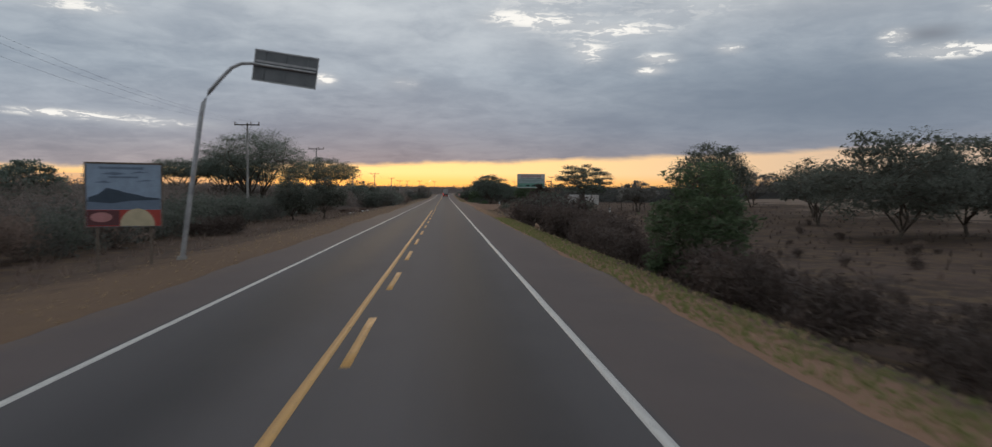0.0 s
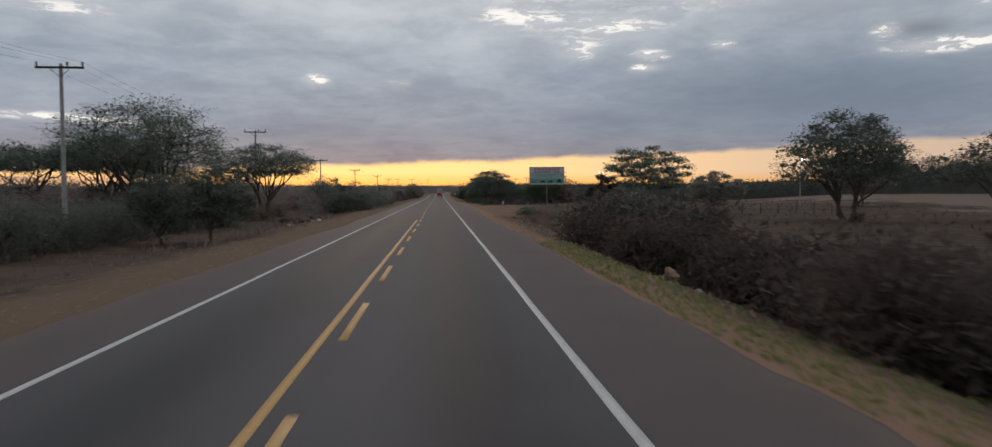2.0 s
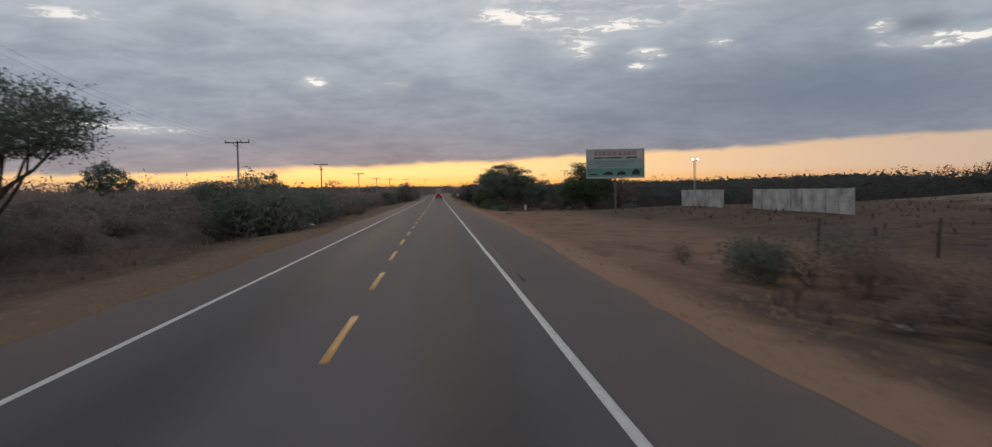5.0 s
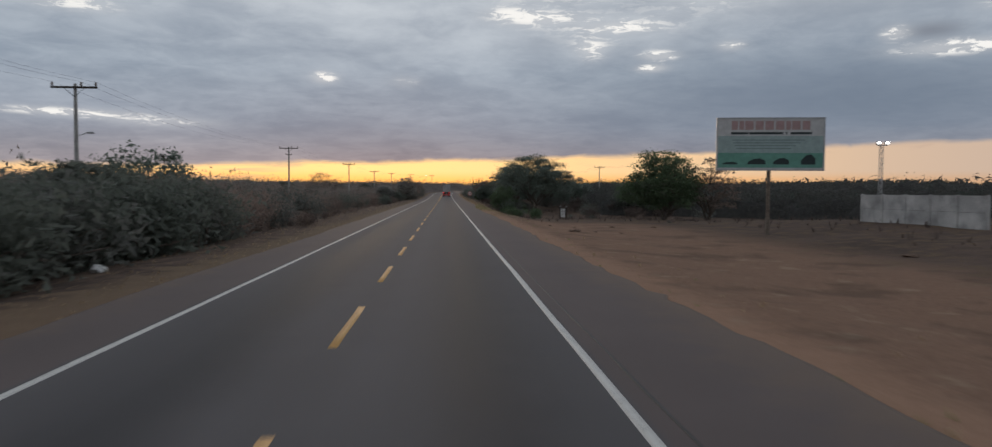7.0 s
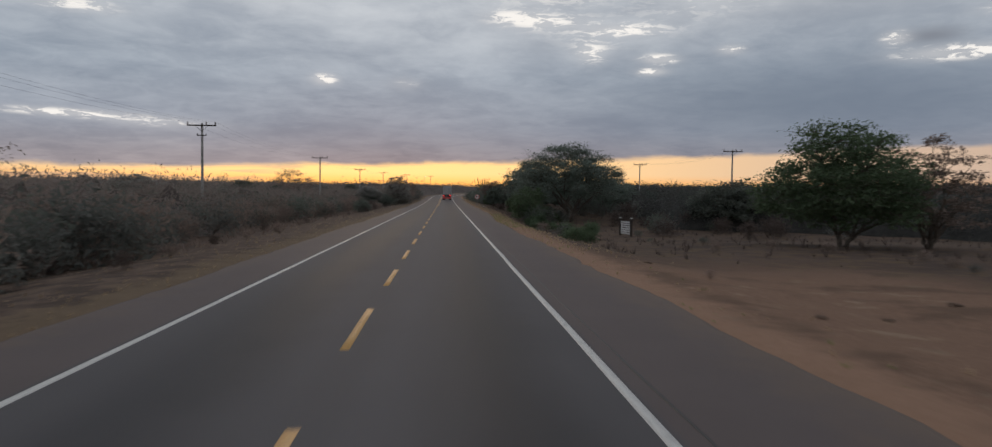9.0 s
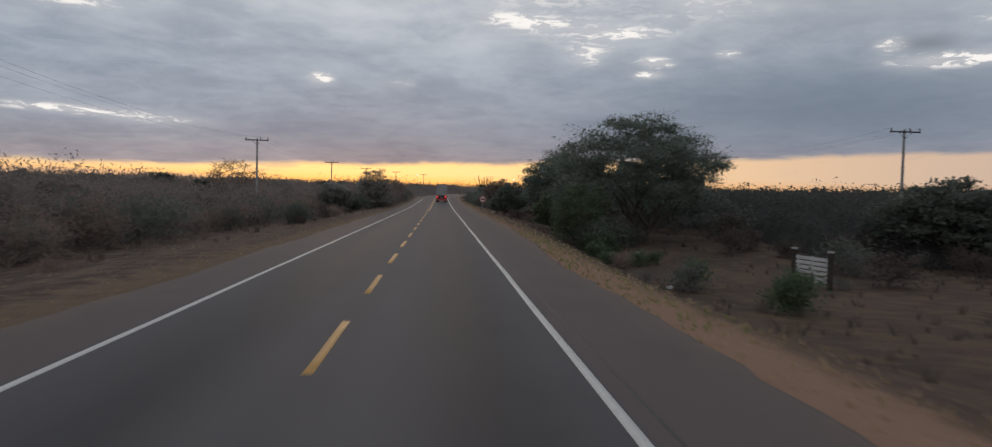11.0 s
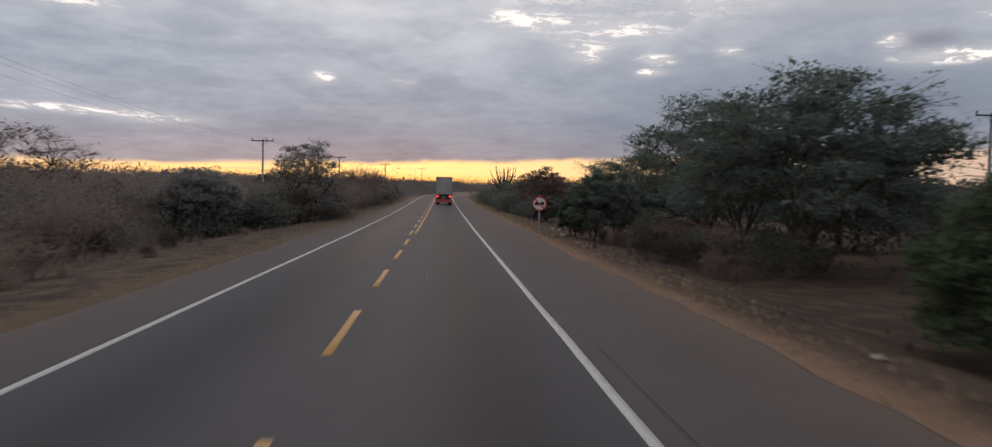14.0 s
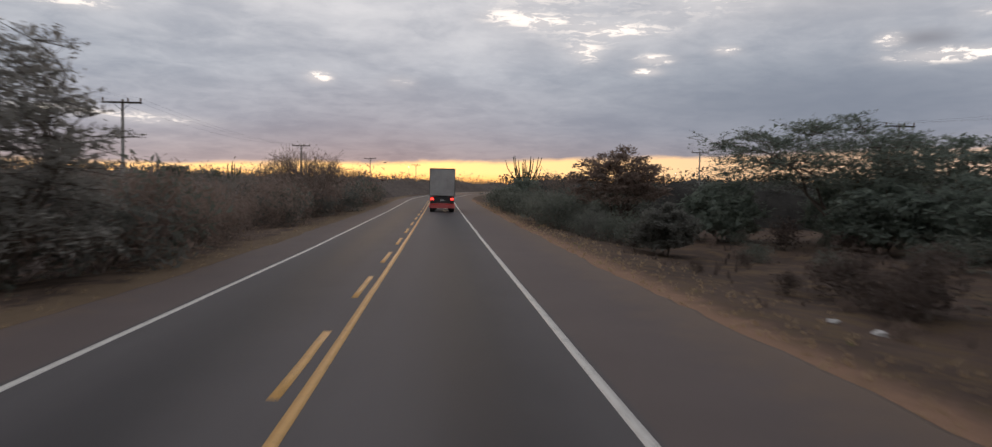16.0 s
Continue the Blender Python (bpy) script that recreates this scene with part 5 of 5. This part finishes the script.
def overtaking_sign():
    """Round red and white sign with two dark cars and a slash, on a pale wooden post."""
    x, y = 7.87, 335.0
    g = float(land(x, y))
    ob = thing("no_overtaking_sign", pose(x, y, g, 0, 0, -3), "round red and white no overtaking sign on a pale wooden post", "road sign")
    c = 1.87 - g
    bm = bmesh.new()
    bm_box(bm, (0, 0.09, (c + 0.55) / 2 - 0.15), (0.12, 0.12, c + 0.85), bevel=0.012)
    part("post", bm, PALE_POST, ob, "pale weathered square post")
    bm = bmesh.new()
    bm_rod(bm, (0, 0.008, c), (0, -0.008, c), 0.5, 0.5, 40)
    plate = part("plate", bm, SIGN_RED, ob)
    bm = bmesh.new()
    flat(bm, oval(0, c, 0.405, 0.405, n=36), -0.012)
    part("white_disc", bm, SIGN_WHITE, plate)
    for s in (-1, 1):
        bm = bmesh.new()
        k = 0.175 * s
        flat(bm, [(k - 0.15, c - 0.065), (k + 0.15, c - 0.065), (k + 0.15, c + 0.05), (k + 0.10, c + 0.065), (k + 0.07, c + 0.13), (k - 0.07, c + 0.13), (k - 0.10, c + 0.065), (k - 0.15, c + 0.05)], -0.016)
        for e in (-0.075, 0.075):
            flat(bm, rect(k + e - 0.035, c - 0.11, k + e + 0.035, c - 0.07), -0.016)
        part("car_symbol", bm, SIGN_BLACK, plate)
    bm = bmesh.new()
    d = Matrix.Rotation(radians(45), 4, "Y")
    bm_box(bm, (0, -0.02, 0), (0.81, 0.004, 0.075), Matrix.Translation((0, 0, c)) @ d)
    part("slash", bm, SIGN_RED, plate)
    for z in (0.25, -0.25):
        bm = bmesh.new()
        bm_rod(bm, (0, -0.024, c + z), (0, -0.008, c + z), 0.016, 0.016, 8)
        part("bolt", bm, GALVANISED, plate)


overhead_sign()
picture_sign()
billboard()
overtaking_sign()


# ---------------------------------------------------------------- field: lamps, walls, fence, gate
LED = glowing("lamp_white", (0.82, 0.95, 1.0), 60.0)
SOFT_LED = glowing("lamp_pale", (0.95, 0.95, 0.92), 4.0)


def street_lamp(x, y, top, glow=LED, size=0.42):
    g = float(land(x, y))
    ob = thing("street_lamp", pose(x, y, g), "thin grey lamp post with a lit white lamp", "street lamp", "street lamps")
    h = top - g
    bm = bmesh.new()
    bm_rod(bm, (0, 0.35, -0.2), (0, 0.35, h), 0.09, 0.05, 10)
    bm_rod(bm, (0, 0.35, h - 0.05), (0, -0.2, h + 0.12), 0.035, 0.03, 8)
    part("post", bm, GALVANISED, ob)
    bm = bmesh.new()
    bm_box(bm, (0, -0.25, h + 0.14), (size, 0.5, 0.09), bevel=0.03)
    head = part("lamp_head", bm, GALVANISED, ob)
    bm = bmesh.new()
    bm_box(bm, (0, -0.32, h + 0.04), (size * 0.8, 0.36, 0.11), bevel=0.03)
    part("diffuser", bm, glow, head, "bright white diffuser")


def floodlight_mast():
    x, y = 37.2, 198.6
    g = float(land(x, y))
    ob = thing("floodlight_mast", pose(x, y, g), "thin lattice mast with two lit floodlights", "floodlight")
    h = 6.5 - g
    bm = bmesh.new()
    for a in range(3):
        p = (0.16 * math.cos(2.1 * a), 0.16 * math.sin(2.1 * a))
        bm_rod(bm, (p[0], p[1], -0.2), (p[0], p[1], h), 0.025, 0.025, 6)
    n = 14
    for k in range(n):
        for a in range(3):
            p = (0.16 * math.cos(2.1 * a), 0.16 * math.sin(2.1 * a))
            q = (0.16 * math.cos(2.1 * (a + 1)), 0.16 * math.sin(2.1 * (a + 1)))
            bm_rod(bm, (*p, h * k / n), (*q, h * (k + 1) / n), 0.012, 0.012, 4)
    part("mast", bm, GALVANISED, ob)
    bm = bmesh.new()
    bm_box(bm, (0, -0.1, h), (0.9, 0.06, 0.06))
    part("bar", bm, GALVANISED, ob)
    for s in (-0.37, 0.37):
        bm = bmesh.new()
        bm_box(bm, (s, -0.18, h + 0.18), (0.36, 0.14, 0.26), bevel=0.02)
        lamp = part("floodlight", bm, IRON, ob)
        bm = bmesh.new()
        bm_box(bm, (s, -0.26, h + 0.18), (0.28, 0.02, 0.18))
        part("glass", bm, SOFT_LED, lamp, "bright white glass")


def panel_wall(y0, y1, x0, x1, top):
    """Weathered pale wall of slabs between posts."""
    d = Vector((x1 - x0, y1 - y0, 0))
    n = max(2, round(d.length / 2.4))
    g = float(land((x0 + x1) / 2, (y0 + y1) / 2)) - 0.1
    turn = math.degrees(math.atan2(d.y, d.x))
    ob = thing("field_wall", pose(x0, y0, g, 0, 0, turn), "weathered whitewashed wall of concrete slabs in the field", "wall", "field walls")
    st, h = d.length / n, top - g
    rng = random.Random(int(y0))
    for k in range(n + 1):
        bm = bmesh.new()
        bm_box(bm, (k * st, 0, h / 2 - 0.1), (0.16, 0.18, h + 0.2), bevel=0.012)
        part("wall_post", bm, WHITEWASH, ob)
    rows = 2
    for k in range(n):
        for r in range(rows):
            bm = bmesh.new()
            hh = (h - 0.05) / rows
            bm_box(bm, (k * st + st / 2, rng.uniform(-0.008, 0.008), hh * (r + 0.5)), (st - 0.18, 0.06, hh - 0.015), bevel=0.006)
            part("slab", bm, WHITEWASH, ob)


def fence(pts, gap, height, name_label, seed):
    """Crooked wooden posts with strands of wire."""
    rng = random.Random(seed)
    spots = []
    for (x0, y0), (x1, y1) in zip(pts, pts[1:]):
        d = math.hypot(x1 - x0, y1 - y0)
        for k in range(int(d / gap)):
            f = k * gap / d
            spots.append((x0 + (x1 - x0) * f + rng.uniform(-0.1, 0.1), y0 + (y1 - y0) * f))
    ob = thing("fence", pose(0, 0, 0), name_label, "fence", "field fences")
    tops = []
    for x, y in spots:
        g, h = float(land(x, y)), height * rng.uniform(0.85, 1.2)
        lx, ly = rng.uniform(-0.09, 0.09), rng.uniform(-0.09, 0.09)
        r = rng.uniform(0.045, 0.075)
        v, q = tube([(x, y, g - 0.2), (x + lx * 0.3, y + ly * 0.6, g + h * 0.5), (x + lx, y + ly, g + h), (x + lx, y + ly, g + h + 0.01)], [r, r * 0.95, r * 0.8, 0.004], 7)
        part("fence_post", raw_mesh("fence_post", v, q, []), DARK_WOOD, ob)
        tops.append((x + lx * 0.6, y + ly * 0.6, g, h))
    for f in (0.35, 0.62, 0.88):
        p = []
        for a, b in zip(tops, tops[1:]):
            p += [(a[0], a[1], a[2] + a[3] * f), ((a[0] + b[0]) / 2, (a[1] + b[1]) / 2, (a[2] + a[3] * f + b[2] + b[3] * f) / 2 - 0.03)]
        p.append((tops[-1][0], tops[-1][1], tops[-1][2] + tops[-1][3] * f))
        v, q = tube(p, [0.006] * len(p), 4)
        part("strand", raw_mesh("strand", v, q, []), IRON, ob)


def farm_gate():
    x0, y0, x1, y1 = 20.8, 262.7, 21.3, 259.9
    g = float(land(21.0, 261.3))
    d = math.hypot(x1 - x0, y1 - y0)
    ob = thing("farm_gate", pose(x0, y0, g, 0, 0, math.degrees(math.atan2(y1 - y0, x1 - x0))), "white slatted wooden gate between dark posts", "gate")
    for x in (0, d):
        bm = bmesh.new()
        bm_box(bm, (x, 0, 0.85), (0.22, 0.22, 2.1), bevel=0.02)
        post = part("gate_post", bm, DARK_WOOD, ob)
        bm = bmesh.new()
        bm_box(bm, (x, 0, 1.95), (0.25, 0.25, 0.1), bevel=0.02)
        part("cap", bm, WHITEWASH, post)
    for k in range(6):
        bm = bmesh.new()
        bm_box(bm, (d / 2, 0.0, 0.28 + 0.245 * k), (d - 0.28, 0.035, 0.17), bevel=0.006)
        part("slat", bm, PLASTIC, ob)
    for x in (0.3, d / 2, d - 0.3):
        bm = bmesh.new()
        bm_box(bm, (x, 0.04, 0.9), (0.1, 0.035, 1.45), bevel=0.006)
        part("upright", bm, PLASTIC, ob)


street_lamp(55.7, 145.1, 7.2, size=0.6)
floodlight_mast()
panel_wall(197.6, 184.5, 35.1, 35.6, 2.5)
panel_wall(175.5, 155.0, 35.4, 34.4, 2.45)
fence([(17.5, 129.0), (26.0, 127.0), (40.0, 129.5), (56.0, 128.5)], 2.3, 1.45, "crooked dark wooden fence posts with wire strands", 4)
farm_gate()


def marker_post(x, y, h=1.2):
    ob = thing("marker_post", at(x, y), "short white marker post beside the field", "post", "marker posts")
    bm = bmesh.new()
    bm_box(bm, (0, 0, h / 2 - 0.1), (0.2, 0.14, h + 0.2), bevel=0.015)
    part("post", bm, WHITEWASH, ob)
    bm = bmesh.new()
    bm_box(bm, (0, 0, h * 0.86), (0.206, 0.146, 0.12), bevel=0.01)
    part("band", bm, IRON, ob)


marker_post(24.5, 100.8, 1.5)


# ---------------------------------------------------------------- stones, litter
def lump(name, x, y, size, mat, label, category, seed):
    rng = random.Random(seed)
    bm = bmesh.new()
    bmesh.ops.create_icosphere(bm, subdivisions=3, radius=1.0)
    off = Vector((rng.uniform(0, 50), rng.uniform(0, 50), rng.uniform(0, 50)))
    for v in bm.verts:
        k = 0.75 + 0.45 * noise.noise(v.co * 1.3 + off) + 0.2 * noise.noise(v.co * 3.5 + off)
        v.co = Vector((v.co.x * size[0], v.co.y * size[1], max(v.co.z, -0.35) * size[2])) * k
    me = bpy.data.meshes.new(name)
    bm.to_mesh(me)
    bm.free()
    me.materials.append(mat)
    ob = new(name, me)
    ob.matrix_world = at(x, y, rng.uniform(0, 360), size[2] * 0.22)
    return tagged(ob, label, category)


lump("rock", 9.6, 64.4, (0.40, 0.36, 0.44), TAN_STONE, "tan rounded rock on the grassy verge", "rock", 1)
for i, (x, y, s) in enumerate(((9.6, 79.8, 0.2), (9.37, 61.1, 0.16), (10.2, 101.8, 0.18), (12.46, 106.0, 0.2), (10.1, 253.0, 0.14), (10.2, 256.8, 0.16), (8.3, 331.9, 0.14), (8.7, 298.5, 0.16), (10.5, 80.6, 0.15))):
    tagged(lump("stone", x, y, (s, s * 0.8, s * 0.55), STONE, "small pale stone on the dry verge", "stone", 10 + i), group="verge stones")
for i, (x, y, s) in enumerate(((-11.1, 117.5, 0.44), (-11.8, 118.0, 0.36), (-13.3, 114.0, 0.42), (-13.2, 122.0, 0.32), (-12.9, 121.5, 0.22), (-9.62, 165.0, 0.45), (16.6, 278.6, 0.36), (13.1, 260.2, 0.26),
                               (14.9, 348.1, 0.19), (10.2, 344.1, 0.16), (10.48, 342.8, 0.19), (9.2, 333.7, 0.2), (-12.0, 107.7, 0.2), (-11.2, 104.0, 0.22), (-15.5, 128.0, 0.24), (11.55, 114.5, 0.2), (13.4, 109.0, 0.22), (11.0, 103.7, 0.2), (14.9, 101.1, 0.18), (12.1, 96.8, 0.18))):
    tagged(lump("litter_bag", x, y, (s, s * 0.65, s * 0.55), PLASTIC, "crumpled white plastic bag lying on the verge", "litter", 30 + i), group="roadside litter")
for i, (x, y, s) in enumerate(((-8.7, 96.8, 0.32), (10.7, 191.4, 0.55), (23.2, 173.4, 0.6), (9.8, 198.5, 0.3), (11.9, 199.3, 0.24), (12.4, 193.3, 0.3), (10.1, 190.2, 0.5), (15.7, 202.2, 0.4), (19.2, 202.0, 0.4), (14.0, 191.9, 0.26), (9.6, 212.0, 0.35))):
    tagged(lump("dead_brush", x, y, (s * 0.8, s * 0.55, s * 0.24), DRY_BRUSH, "low heap of brown dead brush on bare earth", "brush heap", 50 + i), group="brush heaps")


lump("earth_mound", -13.2, 120.8, (2.7, 1.9, 0.75), MOUND, "low mound of dark dug earth with rubbish", "mound", 71)

# ---------------------------------------------------------------- cactus
def cactus(x, y, h, seed, arms, spread):
    rng = random.Random(seed)
    ob = thing("candelabra_cactus", at(x, y, rng.uniform(0, 90)), "tall many-armed candelabra cactus above the bushes", "cactus", "cacti")
    v, q = tube([(0, 0, -0.1), (0, 0, h * 0.2), (0.02, 0, h * 0.4), (0.08, 0, h * 0.9), (0.1, 0, h * 0.93)], [0.2, 0.18, 0.12, 0.06, 0.01], 9)
    part("stem", raw_mesh("stem", v, q, [], smooth=True), CACTUS, ob)
    for k in range(arms):
        a = 6.28 * (k + rng.random() * 0.7) / arms
        z0 = h * rng.uniform(0.22, 0.42)
        r, top = spread * rng.uniform(0.25, 1.0), h * rng.uniform(0.7, 1.0)
        c, s, bow = math.cos(a), math.sin(a), rng.uniform(0.55, 0.8)
        pts = [(0, 0, z0)] + [(c * r * f, s * r * f, z0 + (top - z0) * g) for f, g in ((0.35, 0.18), (bow, 0.45), (0.9, 0.75), (1.0, 0.98), (1.01, 1.0))]
        v, q = tube(pts, [0.08, 0.085, 0.08, 0.07, 0.05, 0.01], 7)
        part("arm", raw_mesh("arm", v, q, [], smooth=True), CACTUS, ob)


CACTUS = mottled("cactus_skin", (0.045, 0.06, 0.038), (0.085, 0.10, 0.06), 3.0, 0.7)
cactus(14.2, 438.0, 7.9, 2, 21, 3.1)
cactus(-26.5, 430.0, 6.6, 3, 8, 1.4)


# ---------------------------------------------------------------- small house far off
def far_house():
    x, y = -17.0, 560.0
    ob = thing("small_house", at(x, y, 12), "small whitewashed roadside house with a tiled roof", "house")
    bm = bmesh.new()
    bm_box(bm, (0, 0, 1.6), (6.0, 5.0, 3.4))
    wall = part("walls", bm, WHITEWASH, ob)
    bm = bmesh.new()
    for s in (-1, 1):
        m = Matrix.Translation((s * 1.62, 0, 3.85)) @ Matrix.Rotation(radians(s * 22), 4, "Y")
        bm_box(bm, (0, 0, 0), (3.7, 5.6, 0.12), m)
    part("roof", bm, mottled("clay_tiles", (0.17, 0.075, 0.05), (0.27, 0.13, 0.085), 4.0, 0.9), ob)
    for x0, wd, z, hh in ((-1.4, 0.9, 1.05, 2.1), (1.3, 1.0, 1.6, 1.0)):
        bm = bmesh.new()
        bm_box(bm, (x0, -2.52, z), (wd, 0.08, hh))
        part("door" if hh > 2 else "window", bm, DARK_WOOD, wall)


far_house()
for x, y, top in ((-12.0, 640.0, 13.0), (40.0, 610.0, 11.0), (120.0, 690.0, 14.0)):
    street_lamp(x, y, top, SOFT_LED, 0.5)


# ---------------------------------------------------------------- trucks
TAIL, AMBER = glowing("tail_light_red", (1.0, 0.04, 0.03), 3.2), glowing("marker_amber", (1.0, 0.42, 0.08), 6.0)
# chassis red is raised so the colour holds the tail lights' glow too
TARP, CHASSIS = mottled("grey_cargo_body", (0.29, 0.28, 0.27), (0.40, 0.39, 0.375), 0.8, 0.6, fine=12), mottled("red_paint_and_tail_glow", (0.40, 0.075, 0.075), (0.55, 0.12, 0.115), 2.0, 0.55)


def wheel(parent, x, y, r=0.5, w=0.5):
    bm = bmesh.new()
    prof = [(-w / 2, r * 0.86), (-w / 2 + 0.05, r), (w / 2 - 0.05, r), (w / 2, r * 0.86)]
    for (a0, r0), (a1, r1) in zip(prof, prof[1:]):
        bm_rod(bm, (x + a0, y, r), (x + a1, y, r), r0, r1, 24)
    tyre = part("tyre", bm, RUBBER, parent)
    bm = bmesh.new()
    bm_rod(bm, (x - w / 2 - 0.01, y, r), (x + w / 2 + 0.01, y, r), r * 0.52, r * 0.52, 18)
    bm_rod(bm, (x - w / 2 - 0.04, y, r), (x + w / 2 + 0.04, y, r), r * 0.2, r * 0.2, 12)
    part("rim", bm, IRON, tyre)


def box_truck(x, y):
    z = float(rise(y))
    ob = thing("box_truck", pose(x, y, z, 0.4, 0, -1.0), "grey box truck with lit red tail lights on the road", "truck")
    bm = bmesh.new()
    bm_box(bm, (0, 4.3, 3.02), (2.56, 8.6, 2.78), bevel=0.04)
    body = part("cargo_body", bm, TARP, ob)
    for x0 in (-0.64, 0.64):
        bm = bmesh.new()
        bm_box(bm, (x0, -0.02, 3.02), (1.2, 0.05, 2.64), bevel=0.01)
        door = part("rear_door", bm, TARP, body)
        bm = bmesh.new()
        for s in (-0.35, 0.35):
            bm_rod(bm, (x0 + s, -0.06, 1.75), (x0 + s, -0.06, 4.25), 0.016, 0.016, 6)
        part("lock_rod", bm, GALVANISED, door)
    bm = bmesh.new()
    bm_box(bm, (0, -0.01, 4.40), (2.58, 0.1, 0.07))
    bm_box(bm, (0, -0.01, 1.66), (2.58, 0.1, 0.08))
    for s in (-1, 1):
        bm_box(bm, (s * 1.27, -0.01, 3.03), (0.05, 0.1, 2.66))
    part("door_frame", bm, IRON, body)
    bm = bmesh.new()
    for s in (-0.45, 0.45):
        bm_box(bm, (s, 5.0, 1.42), (0.12, 10.0, 0.3))
    for k in range(5):
        bm_box(bm, (0, 0.4 + 2.0 * k, 1.42), (0.78, 0.12, 0.2))
    part("chassis", bm, IRON, ob)
    bm = bmesh.new()
    bm_box(bm, (0, 0.05, 1.26), (2.44, 0.12, 0.62), bevel=0.01)
    board = part("light_board", bm, IRON, ob)
    # bumper: red glow from the lights above is in its paint colour
    bm = bmesh.new()
    bm_box(bm, (0, 0.05, 0.66), (2.6, 0.16, 0.48), bevel=0.02)
    part("bumper", bm, CHASSIS, ob, "red rear bumper with tail-light glow in its colour")
    for s in (-1, 1):
        bm = bmesh.new()
        bm_box(bm, (s * 1.0, -0.03, 1.36), (0.30, 0.05, 0.19), bevel=0.015)
        part("tail_light", bm, TAIL, board, "lit red tail light")
        bm = bmesh.new()
        bm_box(bm, (s * 0.9, 0.4, 0.62), (0.62, 0.03, 0.75))
        part("mudflap", bm, RUBBER, ob)
        bm = bmesh.new()
        bm_box(bm, (s * 0.75, -0.04, 0.80), (0.7, 0.02, 0.09))
        part("reflector", bm, SIGN_RED, ob)
    bm = bmesh.new()
    bm_box(bm, (0, -0.025, 1.22), (0.42, 0.02, 0.15))
    plate = part("number_plate", bm, PLASTIC, board)
    bm = bmesh.new()
    flat(bm, rect(-0.16, 1.19, 0.16, 1.25), -0.04)
    part("plate_bar", bm, INK, plate)
    for y0 in (1.2, 2.5, 9.4):
        for s in (-1, 1):
            wheel(ob, s * 0.98, y0)
    bm = bmesh.new()
    bm_box(bm, (0, 9.8, 1.75), (2.45, 1.9, 2.3), bevel=0.12)
    cab = part("cab", bm, CHASSIS, ob, "red cab")
    bm = bmesh.new()
    bm_box(bm, (0, 10.76, 2.2), (2.1, 0.04, 0.9), bevel=0.01)
    part("windscreen", bm, RUBBER, cab)


def flatbed_truck(x, y):
    z = float(rise(y))
    slope = math.degrees(math.atan2(float(rise(y + 5) - rise(y)), 5.0))
    head = -math.degrees(math.atan2(float(centre(y + 5) - centre(y)), 5.0))
    ob = thing("flatbed_truck", pose(x + float(centre(y)), y, z, slope, 0, head), "dark flatbed truck with lit amber rear lights on the road", "truck")
    bm = bmesh.new()
    bm_box(bm, (0, 3.4, 1.3), (2.5, 6.8, 0.2), bevel=0.02)
    part("bed", bm, WOOD, ob)
    for k in range(4):
        bm = bmesh.new()
        bm_box(bm, (-1.22 if k < 2 else 1.22, 1.7 + 3.4 * (k % 2), 1.7), (0.05, 3.3, 0.6))
        part("side_board", bm, WOOD, ob)
    bm = bmesh.new()
    bm_box(bm, (0, 0.0, 1.7), (2.4, 0.05, 0.6))
    part("tailgate", bm, WOOD, ob)
    bm = bmesh.new()
    bm_box(bm, (0, 4.4, 0.9), (0.9, 8.6, 0.3))
    part("chassis", bm, IRON, ob)
    bm = bmesh.new()
    bm_box(bm, (0, 8.2, 1.75), (2.3, 1.9, 2.1), bevel=0.1)
    part("cab", bm, CHASSIS, ob)
    bm = bmesh.new()
    bm_box(bm, (0, 0.1, 0.62), (2.3, 0.12, 0.16), bevel=0.02)
    part("bumper", bm, CHASSIS, ob)
    for s in (-1, 1):
        bm = bmesh.new()
        bm_box(bm, (s * 0.95, -0.05, 1.02), (0.34, 0.08, 0.2), bevel=0.02)
        part("rear_light", bm, AMBER, ob, "lit amber rear light")
    for y0 in (1.4, 2.7, 8.0):
        for s in (-1, 1):
            wheel(ob, s * 0.95, y0)


box_truck(1.66, 402.5)
flatbed_truck(-1.9, 640.0)
